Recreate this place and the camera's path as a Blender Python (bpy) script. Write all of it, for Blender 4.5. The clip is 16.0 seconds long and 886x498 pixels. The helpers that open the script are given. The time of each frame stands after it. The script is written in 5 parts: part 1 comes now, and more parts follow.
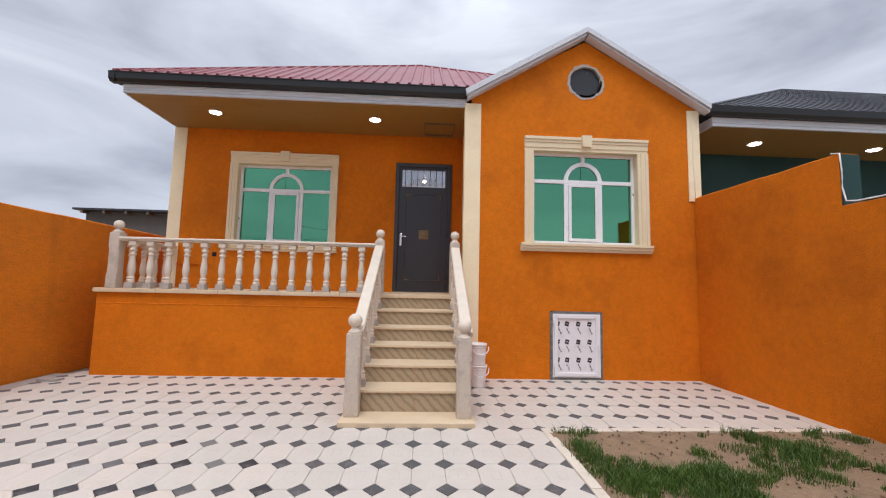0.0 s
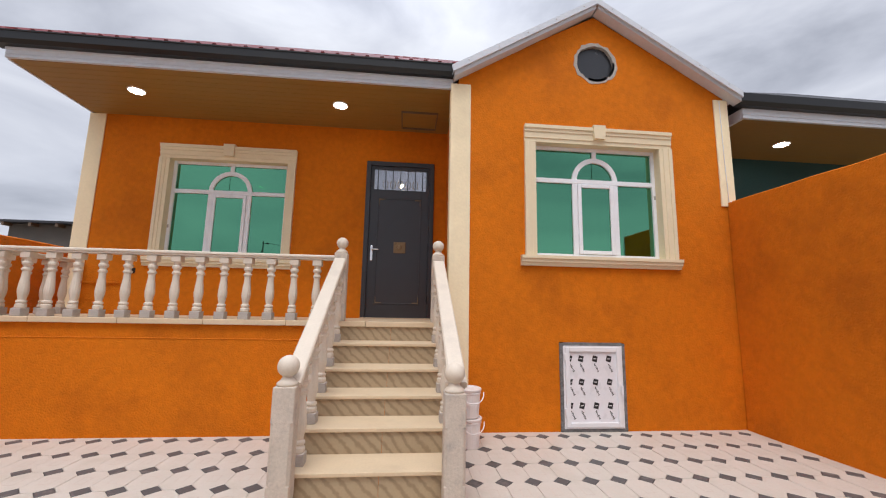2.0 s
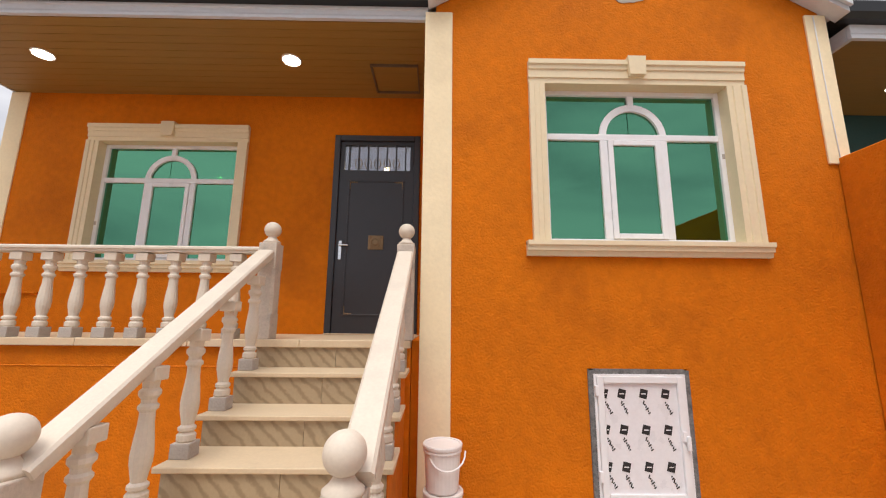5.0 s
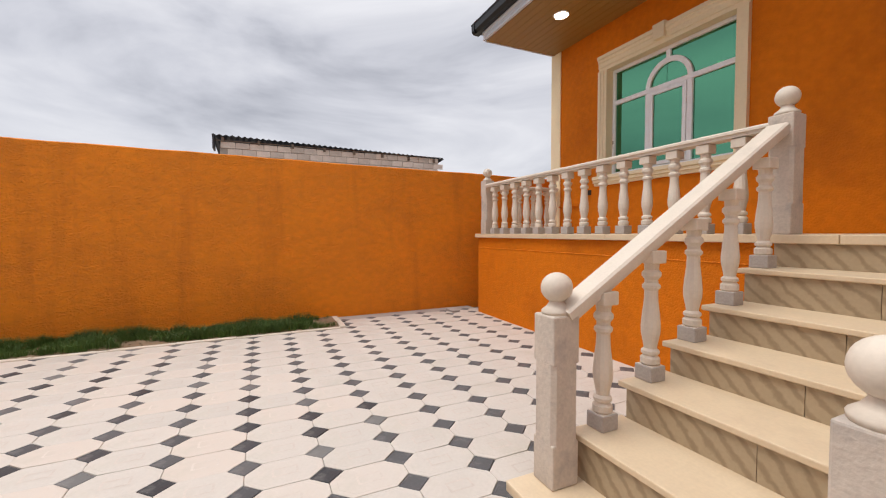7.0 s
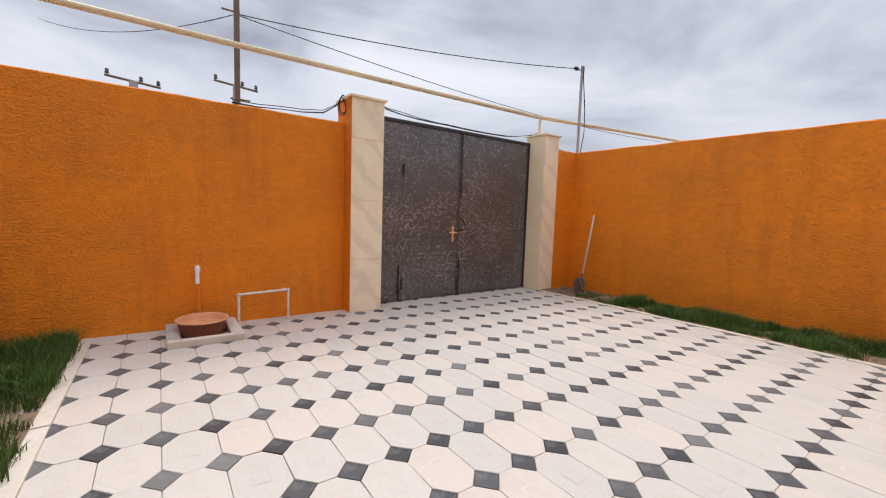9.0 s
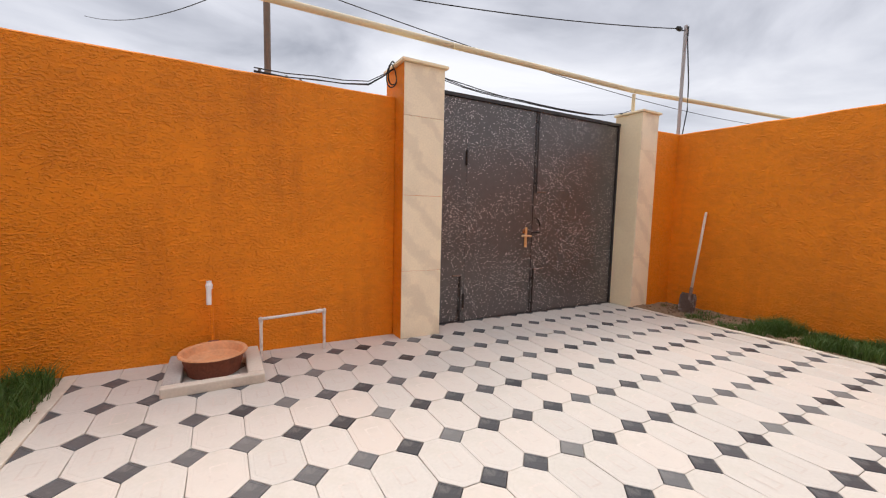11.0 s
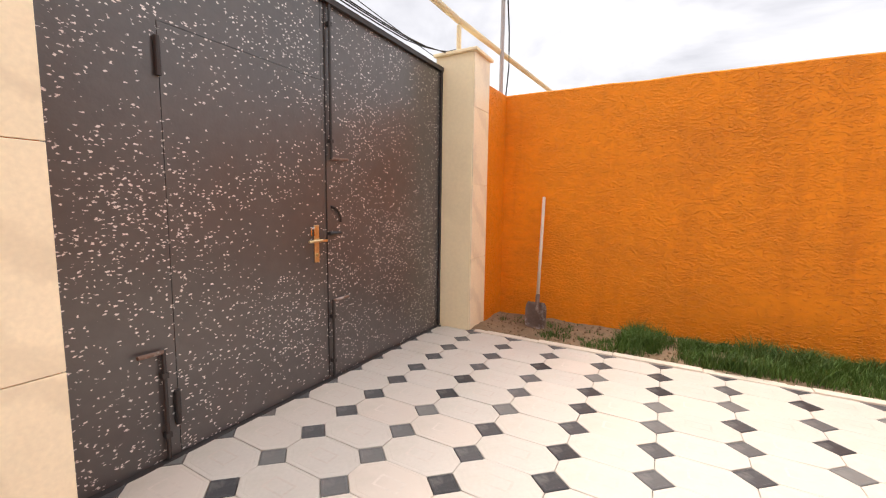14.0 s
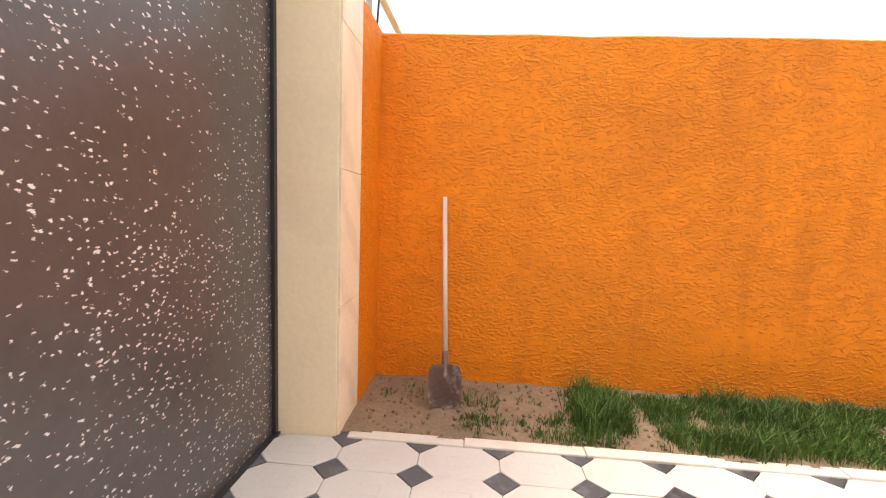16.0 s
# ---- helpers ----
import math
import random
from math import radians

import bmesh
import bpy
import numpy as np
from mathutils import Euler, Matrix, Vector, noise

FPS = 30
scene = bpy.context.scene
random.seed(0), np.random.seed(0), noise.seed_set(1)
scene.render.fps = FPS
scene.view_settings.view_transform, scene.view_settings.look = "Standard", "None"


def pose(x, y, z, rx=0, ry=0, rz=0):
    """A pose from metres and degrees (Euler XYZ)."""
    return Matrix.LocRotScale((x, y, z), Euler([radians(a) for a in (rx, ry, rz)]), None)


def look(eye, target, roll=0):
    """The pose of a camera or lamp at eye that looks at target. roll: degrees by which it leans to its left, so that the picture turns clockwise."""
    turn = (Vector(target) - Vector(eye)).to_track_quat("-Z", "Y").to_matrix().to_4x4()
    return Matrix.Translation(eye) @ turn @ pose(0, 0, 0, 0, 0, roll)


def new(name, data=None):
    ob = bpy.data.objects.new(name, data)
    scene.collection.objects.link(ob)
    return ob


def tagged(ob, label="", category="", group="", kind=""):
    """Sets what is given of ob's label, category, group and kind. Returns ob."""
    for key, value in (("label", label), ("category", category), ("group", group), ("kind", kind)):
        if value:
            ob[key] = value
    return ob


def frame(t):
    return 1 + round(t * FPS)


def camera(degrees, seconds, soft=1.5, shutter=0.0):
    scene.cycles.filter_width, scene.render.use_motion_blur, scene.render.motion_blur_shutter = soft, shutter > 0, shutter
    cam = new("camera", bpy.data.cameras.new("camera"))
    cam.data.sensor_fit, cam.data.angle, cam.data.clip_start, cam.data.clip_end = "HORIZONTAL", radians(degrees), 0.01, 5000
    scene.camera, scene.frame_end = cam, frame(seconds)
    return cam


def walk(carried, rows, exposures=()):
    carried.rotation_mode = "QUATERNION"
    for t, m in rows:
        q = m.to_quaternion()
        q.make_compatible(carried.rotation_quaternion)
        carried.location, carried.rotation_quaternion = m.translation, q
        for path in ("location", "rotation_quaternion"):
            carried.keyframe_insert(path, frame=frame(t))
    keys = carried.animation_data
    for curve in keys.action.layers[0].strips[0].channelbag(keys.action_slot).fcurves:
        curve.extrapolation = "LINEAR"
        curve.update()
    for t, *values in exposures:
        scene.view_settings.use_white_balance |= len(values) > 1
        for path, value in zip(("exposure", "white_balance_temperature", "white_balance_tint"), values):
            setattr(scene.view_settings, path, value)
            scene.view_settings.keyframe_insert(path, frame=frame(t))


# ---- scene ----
cam = camera(95.8, 16.0, soft=1.15)
EXPOSURES = [(0.0, 0.06, 6150, 10), (1.5, 0.08, 6250, 10), (3.0, 0.17, 6500, 10), (5.5, 0.26, 6750, 10), (7.0, 0.13, 6650, 10), (9.0, 0.13, 6350, 10), (11.5, 0.32, 6700, 10), (13.0, 0.52, 6950, 10), (14.5, 0.98, 7050, 10), (16.0, 1.15, 6950, 10)]
SKY, SUN, ZENITH = 1.0, 1.5, 2.6
PATH = [
    (0, (0.642, 0.287, 1.41), (0.738, 2.276, 1.596), 1.3),
    (0.5, (0.633, 0.626, 1.477), (0.727, 2.603, 1.76), 1.7),
    (1, (0.685, 0.962, 1.466), (0.819, 2.929, 1.797), 1.8),
    (1.5, (0.733, 1.302, 1.46), (0.906, 3.27, 1.774), 1.6),
    (2, (0.715, 1.672, 1.44), (0.905, 3.641, 1.737), 1.1),
    (2.5, (0.787, 1.968, 1.432), (1.033, 3.933, 1.714), 1.2),
    (3, (0.955, 2.24, 1.428), (1.374, 4.18, 1.67), 1.9),
    (3.2, (0.97, 2.375, 1.448), (1.524, 4.287, 1.646), 2.0),
    (5.3, (1.516, 3.24, 1.424), (1.245, 5.186, 1.795), 0.6),
    (5.5, (1.562, 3.297, 1.434), (1.053, 5.202, 1.766), 0.7),
    (6, (1.564, 3.4, 1.394), (0.499, 5.08, 1.601), 0.6),
    (6.5, (1.541, 3.409, 1.354), (0.012, 4.698, 1.395), -0.1),
    (7, (1.497, 3.326, 1.299), (-0.322, 4.154, 1.217), -0.2),
    (7.5, (1.453, 3.178, 1.27), (-0.522, 3.443, 1.101), -0.1),
    (8, (1.424, 2.955, 1.256), (-0.526, 2.556, 1.059), 0.0),
    (8.5, (1.43, 2.747, 1.252), (-0.243, 1.667, 1.064), 0.2),
    (9, (1.345, 2.539, 1.266), (0.19, 0.916, 1.092), 1.9),
    (9.2, (1.342, 2.435, 1.271), (0.395, 0.683, 1.087), 2.4),
    (11.3, (0.867, 1.234, 1.237), (-0.112, -0.501, 1.06), 0.9),
    (11.5, (0.822, 1.105, 1.26), (-0.239, -0.581, 1.078), 0.6),
    (12, (0.615, 0.777, 1.252), (-0.628, -0.777, 1.054), 0.1),
    (12.5, (0.384, 0.433, 1.209), (-1.039, -0.956, 0.994), 0.2),
    (13, (0.138, 0.121, 1.247), (-1.452, -1.066, 1.0), 0.6),
    (13.5, (-0.18, -0.152, 1.265), (-1.836, -1.255, 1.058), 0.7),
    (14, (-0.506, -0.436, 1.224), (-2.237, -1.414, 1.009), 0.8),
    (14.5, (-0.837, -0.71, 1.246), (-2.655, -1.506, 1.002), 1.4),
    (15, (-1.199, -0.952, 1.27), (-3.086, -1.573, 1.042), 1.7),
    (15.5, (-1.59, -1.215, 1.254), (-3.537, -1.608, 1.02), 1.2),
    (16, (-1.987, -1.408, 1.248), (-3.971, -1.563, 1.049), 2.1),
]
walk(cam, [(t, look(eye, target, roll)) for t, eye, target, roll in PATH], EXPOSURES)

# ---- world and light ----
def build_world():
    w = bpy.data.worlds.new("overcast")
    scene.world = w
    w.use_nodes = True
    nt = w.node_tree
    nt.nodes.clear()
    N = nt.nodes.new
    out, bg = N("ShaderNodeOutputWorld"), N("ShaderNodeBackground")
    sky = N("ShaderNodeTexSky")
    sky.sky_type, sky.sun_disc = "NISHITA", False
    sky.sun_elevation, sky.sun_rotation = radians(63), radians(192)
    dim = N("ShaderNodeVectorMath")
    dim.operation = "SCALE"
    dim.inputs["Scale"].default_value = 0.12
    co, mp, n1 = N("ShaderNodeTexCoord"), N("ShaderNodeMapping"), N("ShaderNodeTexNoise")
    mp.inputs["Scale"].default_value = (1.0, 1.0, 3.2)
    mp.inputs["Rotation"].default_value = (0.1, 0.05, 0.6)
    n1.inputs["Scale"].default_value, n1.inputs["Detail"].default_value, n1.inputs["Roughness"].default_value = 1.7, 7, 0.52
    n1.inputs["Distortion"].default_value = 0.5
    ramp = N("ShaderNodeValToRGB")
    e = ramp.color_ramp.elements
    e[0].position, e[0].color = 0.30, (0.33, 0.345, 0.40, 1)
    e[1].position, e[1].color = 0.66, (0.83, 0.84, 0.89, 1)
    mid = e.new(0.47)
    mid.color = (0.60, 0.615, 0.68, 1)
    mix = N("ShaderNodeMix")
    mix.data_type = "RGBA"
    mix.inputs["Factor"].default_value = 0.93
    L = nt.links.new
    L(co.outputs["Generated"], mp.inputs["Vector"])
    L(mp.outputs[0], n1.inputs["Vector"])
    L(n1.outputs["Fac"], ramp.inputs[0])
    L(sky.outputs[0], dim.inputs[0])
    L(dim.outputs[0], mix.inputs[6])
    L(ramp.outputs[0], mix.inputs[7])
    sep, zen = N("ShaderNodeSeparateXYZ"), N("ShaderNodeMapRange")
    zen.interpolation_type = "SMOOTHSTEP"
    zen.inputs["From Min"].default_value, zen.inputs["From Max"].default_value = 0.50, 1.0
    zen.inputs["To Min"].default_value, zen.inputs["To Max"].default_value = SKY, SKY * ZENITH
    L(co.outputs["Generated"], sep.inputs[0])
    L(sep.outputs["Z"], zen.inputs["Value"])
    L(mix.outputs[2], bg.inputs[0])
    L(zen.outputs[0], bg.inputs[1])
    L(bg.outputs[0], out.inputs[0])
    sun = new("sun", bpy.data.lights.new("sun", "SUN"))
    sun.data.energy, sun.data.angle, sun.data.color = SUN, radians(25), (1.0, 0.96, 0.9)
    sun.matrix_world = look((0, 0, 20), (2.2, 9.9, 0))


build_world()


# ---- materials ----
def mat(name, base, rough=0.7, metal=0.0, vary=0.12, scale=3.0, grain=40.0, bump=0.15, bscale=None, dirt=None, dirt_amount=0.3, dirt_scale=1.2,
        rand=0.0, spec=0.5, coords="Object", stretch=(1, 1, 1), tinted_to=None, relief=0.01, flecked=None):
    """A surface with colour variation at two scales, relief, and stains of their own shape."""
    m = bpy.data.materials.new(name)
    m.use_nodes = True
    nt = m.node_tree
    N, L = nt.nodes.new, nt.links.new
    b = nt.nodes["Principled BSDF"]
    b.inputs["Metallic"].default_value = metal
    b.inputs["Specular IOR Level"].default_value = spec
    co, mp = N("ShaderNodeTexCoord"), N("ShaderNodeMapping")
    mp.inputs["Scale"].default_value = stretch
    L(co.outputs[coords], mp.inputs["Vector"])
    big, fine = N("ShaderNodeTexNoise"), N("ShaderNodeTexNoise")
    big.inputs["Scale"].default_value, big.inputs["Detail"].default_value = scale, 5
    fine.inputs["Scale"].default_value, fine.inputs["Detail"].default_value = grain, 4
    L(mp.outputs[0], big.inputs["Vector"])
    L(mp.outputs[0], fine.inputs["Vector"])
    add = N("ShaderNodeMath")
    add.operation = "ADD"
    L(big.outputs["Fac"], add.inputs[0])
    L(fine.outputs["Fac"], add.inputs[1])
    val = N("ShaderNodeMapRange")
    val.inputs["From Min"].default_value, val.inputs["From Max"].default_value = 0.55, 1.45
    val.inputs["To Min"].default_value, val.inputs["To Max"].default_value = 1 - vary, 1 + vary
    L(add.outputs[0], val.inputs["Value"])
    last = val.outputs[0]
    if rand:
        info, rr, mul = N("ShaderNodeObjectInfo"), N("ShaderNodeMapRange"), N("ShaderNodeMath")
        rr.inputs["To Min"].default_value, rr.inputs["To Max"].default_value = 1 - rand, 1 + rand
        L(info.outputs["Random"], rr.inputs["Value"])
        mul.operation = "MULTIPLY"
        L(last, mul.inputs[0])
        L(rr.outputs[0], mul.inputs[1])
        last = mul.outputs[0]
    tint = N("ShaderNodeVectorMath")
    tint.operation = "SCALE"
    tint.inputs[0].default_value = base
    L(last, tint.inputs["Scale"])
    col = tint.outputs[0]
    if tinted_to:
        oi, pw, tm = N("ShaderNodeObjectInfo"), N("ShaderNodeMath"), N("ShaderNodeMix")
        pw.operation = "POWER"
        pw.inputs[1].default_value = 2.5
        L(oi.outputs["Random"], pw.inputs[0])
        tm.data_type = "RGBA"
        L(pw.outputs[0], tm.inputs["Factor"])
        L(col, tm.inputs[6])
        tm.inputs[7].default_value = (*tinted_to, 1)
        col = tm.outputs[2]
    if dirt:
        dn, dr, mx = N("ShaderNodeTexNoise"), N("ShaderNodeMapRange"), N("ShaderNodeMix")
        dn.inputs["Scale"].default_value, dn.inputs["Detail"].default_value, dn.inputs["Roughness"].default_value = dirt_scale, 8, 0.65
        runs = mp
        if flecked:
            # rain stains run down the wall
            runs = N("ShaderNodeMapping")
            runs.inputs["Scale"].default_value = (3.6, 3.6, 0.45)
            L(co.outputs[coords], runs.inputs["Vector"])
        L(runs.outputs[0], dn.inputs["Vector"])
        dr.inputs["From Min"].default_value, dr.inputs["From Max"].default_value = 0.52, 0.72
        dr.inputs["To Max"].default_value = dirt_amount
        L(dn.outputs["Fac"], dr.inputs["Value"])
        mx.data_type = "RGBA"
        L(dr.outputs[0], mx.inputs["Factor"])
        L(col, mx.inputs[6])
        mx.inputs[7].default_value = (*dirt, 1)
        col = mx.outputs[2]
    L(col, b.inputs["Base Color"])
    rg = N("ShaderNodeMapRange")
    rg.inputs["To Min"].default_value, rg.inputs["To Max"].default_value = max(0, rough - 0.1), min(1, rough + 0.1)
    L(big.outputs["Fac"], rg.inputs["Value"])
    L(rg.outputs[0], b.inputs["Roughness"])
    if bump:
        bp, bn = N("ShaderNodeBump"), N("ShaderNodeTexNoise")
        bn.inputs["Scale"].default_value, bn.inputs["Detail"].default_value = bscale or grain, 3
        L(mp.outputs[0], bn.inputs["Vector"])
        bp.inputs["Strength"].default_value, bp.inputs["Distance"].default_value = bump, relief
        high = bn.outputs["Fac"]
        if flecked:
            # sparse raised crumbs, thicker in some stretches than in others
            lift, patch, sumup = N("ShaderNodeMapRange"), N("ShaderNodeTexNoise"), N("ShaderNodeMath")
            patch.inputs["Scale"].default_value, patch.inputs["Detail"].default_value = 1.3, 2
            L(mp.outputs[0], patch.inputs["Vector"])
            sumup.operation = "MULTIPLY_ADD"
            sumup.inputs[1].default_value = 0.3
            L(patch.outputs["Fac"], sumup.inputs[0])
            L(high, sumup.inputs[2])
            lift.interpolation_type = "SMOOTHSTEP"
            lift.inputs["From Min"].default_value, lift.inputs["From Max"].default_value = flecked
            L(sumup.outputs[0], lift.inputs["Value"])
            high = lift.outputs[0]
        L(high, bp.inputs["Height"])
        L(bp.outputs[0], b.inputs["Normal"])
    return m


def glow(name, color, strength):
    m = bpy.data.materials.new(name)
    m.use_nodes = True
    b = m.node_tree.nodes["Principled BSDF"]
    b.inputs["Base Color"].default_value = (0.9, 0.9, 0.9, 1)
    b.inputs["Emission Color"].default_value, b.inputs["Emission Strength"].default_value = (*color, 1), strength
    return m


def coated_glass(name):
    m = bpy.data.materials.new(name)
    m.use_nodes = True
    nt = m.node_tree
    nt.nodes.clear()
    N, L = nt.nodes.new, nt.links.new
    out, mix, gl, tr = N("ShaderNodeOutputMaterial"), N("ShaderNodeMixShader"), N("ShaderNodeBsdfGlossy"), N("ShaderNodeBsdfTransparent")
    gl.inputs["Color"].default_value, gl.inputs["Roughness"].default_value = (0.15, 0.44, 0.275, 1), 0.01
    tr.inputs["Color"].default_value = (0.10, 0.30, 0.18, 1)
    mix.inputs[0].default_value = 0.66
    nz, bp, co = N("ShaderNodeTexNoise"), N("ShaderNodeBump"), N("ShaderNodeTexCoord")
    nz.inputs["Scale"].default_value = 1.6
    bp.inputs["Strength"].default_value, bp.inputs["Distance"].default_value = 0.03, 0.02
    L(co.outputs["Object"], nz.inputs["Vector"])
    L(nz.outputs["Fac"], bp.inputs["Height"])
    L(bp.outputs[0], gl.inputs["Normal"])
    L(tr.outputs[0], mix.inputs[1])
    L(gl.outputs[0], mix.inputs[2])
    L(mix.outputs[0], out.inputs[0])
    return m


def stone_veined(name, base, vein, scale=2.2, amount=0.75, rough=0.35, stretch=(1, 1, 1), turn=(0, 0, 0), bump=0.05, rand=0.0, bend=9):
    """Polished stone with slanting veins."""
    m = mat(name, base, rough, vary=0.10, scale=4, grain=60, bump=bump, rand=rand)
    nt = m.node_tree
    N, L = nt.nodes.new, nt.links.new
    b = nt.nodes["Principled BSDF"]
    col = b.inputs["Base Color"].links[0].from_socket
    co, mp, wv, rr, mx = N("ShaderNodeTexCoord"), N("ShaderNodeMapping"), N("ShaderNodeTexWave"), N("ShaderNodeValToRGB"), N("ShaderNodeMix")
    info, off = N("ShaderNodeObjectInfo"), N("ShaderNodeVectorMath")
    off.operation = "MULTIPLY_ADD"
    off.inputs[1].default_value = (7.0, 9.0, 5.0)
    L(info.outputs["Random"], off.inputs[0])
    L(co.outputs["Object"], off.inputs[2])
    mp.inputs["Rotation"].default_value, mp.inputs["Scale"].default_value = turn, stretch
    wv.inputs["Scale"].default_value, wv.inputs["Distortion"].default_value, wv.inputs["Detail"].default_value = scale, bend, 6
    wv.inputs["Detail Scale"].default_value, wv.inputs["Detail Roughness"].default_value = 1.2, 0.65
    L(off.outputs[0], mp.inputs["Vector"])
    L(mp.outputs[0], wv.inputs["Vector"])
    e = rr.color_ramp.elements
    e[0].position, e[0].color = 0.55, (0, 0, 0, 1)
    e[1].position, e[1].color = 0.95, (amount, amount, amount, 1)
    L(wv.outputs["Fac"], rr.inputs[0])
    mx.data_type = "RGBA"
    L(rr.outputs[0], mx.inputs["Factor"])
    L(col, mx.inputs[6])
    mx.inputs[7].default_value = (*vein, 1)
    L(mx.outputs[2], b.inputs["Base Color"])
    return m


def speckled_metal(name):
    """Dark painted sheet steel; glints of its small bumps are coloured in as pale flecks."""
    m = mat(name, (0.074, 0.068, 0.067), 0.34, spec=1.0, vary=0.25, scale=1.6, grain=18, bump=0.12, bscale=60, dirt=(0.105, 0.083, 0.077), dirt_amount=0.45, dirt_scale=1.3)
    nt = m.node_tree
    N, L = nt.nodes.new, nt.links.new
    b = nt.nodes["Principled BSDF"]
    col = b.inputs["Base Color"].links[0].from_socket
    co, mp, vo, lt, nz, mul, mx = (N("ShaderNodeTexCoord"), N("ShaderNodeMapping"), N("ShaderNodeTexVoronoi"), N("ShaderNodeMapRange"), N("ShaderNodeTexNoise"),
                                   N("ShaderNodeMath"), N("ShaderNodeMix"))
    mp.inputs["Scale"].default_value = (1, 1, 1.5)
    L(co.outputs["Object"], mp.inputs["Vector"])
    vo.inputs["Scale"].default_value = 46
    wob, wadd = N("ShaderNodeTexNoise"), N("ShaderNodeVectorMath")
    wob.inputs["Scale"].default_value = 60
    wadd.operation = "MULTIPLY_ADD"
    wadd.inputs[1].default_value = (0.03, 0.03, 0.03)
    L(mp.outputs[0], wob.inputs["Vector"])
    L(wob.outputs["Color"], wadd.inputs[0])
    L(mp.outputs[0], wadd.inputs[2])
    L(wadd.outputs[0], vo.inputs["Vector"])
    lt.inputs["From Min"].default_value, lt.inputs["From Max"].default_value = 0.36, 0.22
    L(vo.outputs["Distance"], lt.inputs["Value"])
    sep = N("ShaderNodeSeparateColor")
    L(vo.outputs["Color"], sep.inputs[0])
    nz.inputs["Scale"].default_value, nz.inputs["Detail"].default_value = 2.2, 3
    L(co.outputs["Object"], nz.inputs["Vector"])
    dens = N("ShaderNodeMapRange")
    dens.inputs["From Min"].default_value, dens.inputs["From Max"].default_value = 0.35, 0.7
    dens.inputs["To Min"].default_value, dens.inputs["To Max"].default_value = 0.10, 0.74
    L(nz.outputs["Fac"], dens.inputs["Value"])
    less = N("ShaderNodeMath")
    less.operation = "LESS_THAN"
    L(sep.outputs[0], less.inputs[0])
    L(dens.outputs[0], less.inputs[1])
    mul.operation = "MULTIPLY"
    L(lt.outputs[0], mul.inputs[0])
    L(less.outputs[0], mul.inputs[1])
    # pale colour mixed in where small glossy bumps catch the light
    mx.data_type = "RGBA"
    L(mul.outputs[0], mx.inputs["Factor"])
    L(col, mx.inputs[6])
    mx.inputs[7].default_value = (0.80, 0.76, 0.73, 1)
    L(mx.outputs[2], b.inputs["Base Color"])
    return m


ORANGE = (0.64, 0.168, 0.004)
M_PLASTER = mat("orange_plaster", ORANGE, 0.82, vary=0.16, scale=1.1, grain=14, bump=1.0, bscale=55, dirt=(0.36, 0.088, 0.004), dirt_amount=0.55, dirt_scale=0.9, spec=0.2)
M_ROUGHPL = mat("rough_orange_plaster", (0.84, 0.245, 0.004), 0.66, vary=0.16, scale=0.9, grain=9, bump=0.95, bscale=34, dirt=(0.50, 0.13, 0.004), dirt_amount=0.45, dirt_scale=0.7,
                spec=0.4, stretch=(1, 1, 1.9), relief=0.009, flecked=(0.60, 0.84))
M_GREEN = mat("dark_green_plaster", (0.012, 0.05, 0.05), 0.8, bump=0.3)
M_CREAM = mat("cream_stucco", (0.90, 0.76, 0.51), 0.75, vary=0.06, grain=30, bump=0.2, dirt=(0.6, 0.47, 0.3), dirt_amount=0.3, spec=0.3)
M_TRIMST = mat("cream_moulding", (0.78, 0.66, 0.45), 0.7, vary=0.05, grain=30, bump=0.1, dirt=(0.55, 0.45, 0.33), dirt_amount=0.2, dirt_scale=3)
M_PVC = mat("white_plastic", (0.82, 0.82, 0.84), 0.3, vary=0.02, grain=20, bump=0.0, dirt=(0.6, 0.58, 0.55), dirt_amount=0.2, dirt_scale=6)
M_GLASS = coated_glass("green_coated_glass")
M_DOOR = mat("dark_door_paint", (0.034, 0.034, 0.041), 0.35, vary=0.12, scale=5, grain=90, bump=0.05)
M_BRONZE = mat("bronze", (0.24, 0.16, 0.085), 0.4, metal=0.7, bump=0.3, grain=80)
M_CHROME = mat("chrome", (0.75, 0.75, 0.77), 0.2, metal=1.0, bump=0.0)
M_BRASS = mat("brass", (0.76, 0.60, 0.34), 0.3, metal=0.9, vary=0.25, grain=50, bump=0.05)
M_SOFFIT = mat("wood_soffit", (0.31, 0.175, 0.042), 0.5, vary=0.14, scale=2, grain=14, bump=0.05, stretch=(0.35, 6, 1))
M_WHITEMETAL = mat("white_sheet_metal", (0.62, 0.65, 0.70), 0.45, vary=0.05, grain=20, bump=0.03, dirt=(0.42, 0.42, 0.44), dirt_amount=0.35, dirt_scale=3)
M_BLACK = mat("black_gutter_metal", (0.006, 0.006, 0.007), 0.4, vary=0.2, grain=15, bump=0.03)
M_REDROOF = mat("red_metal_roof", (0.25, 0.045, 0.05), 0.4, vary=0.10, scale=1.5, grain=25, bump=0.02, dirt=(0.3, 0.14, 0.13), dirt_amount=0.25)
M_GREYROOF = mat("dark_metal_roof", (0.035, 0.035, 0.042), 0.45, vary=0.12, bump=0.02)
M_CONC = mat("cast_stone", (0.56, 0.48, 0.40), 0.8, vary=0.16, scale=6, grain=60, bump=0.35, dirt=(0.30, 0.27, 0.25), dirt_amount=0.7, dirt_scale=5)
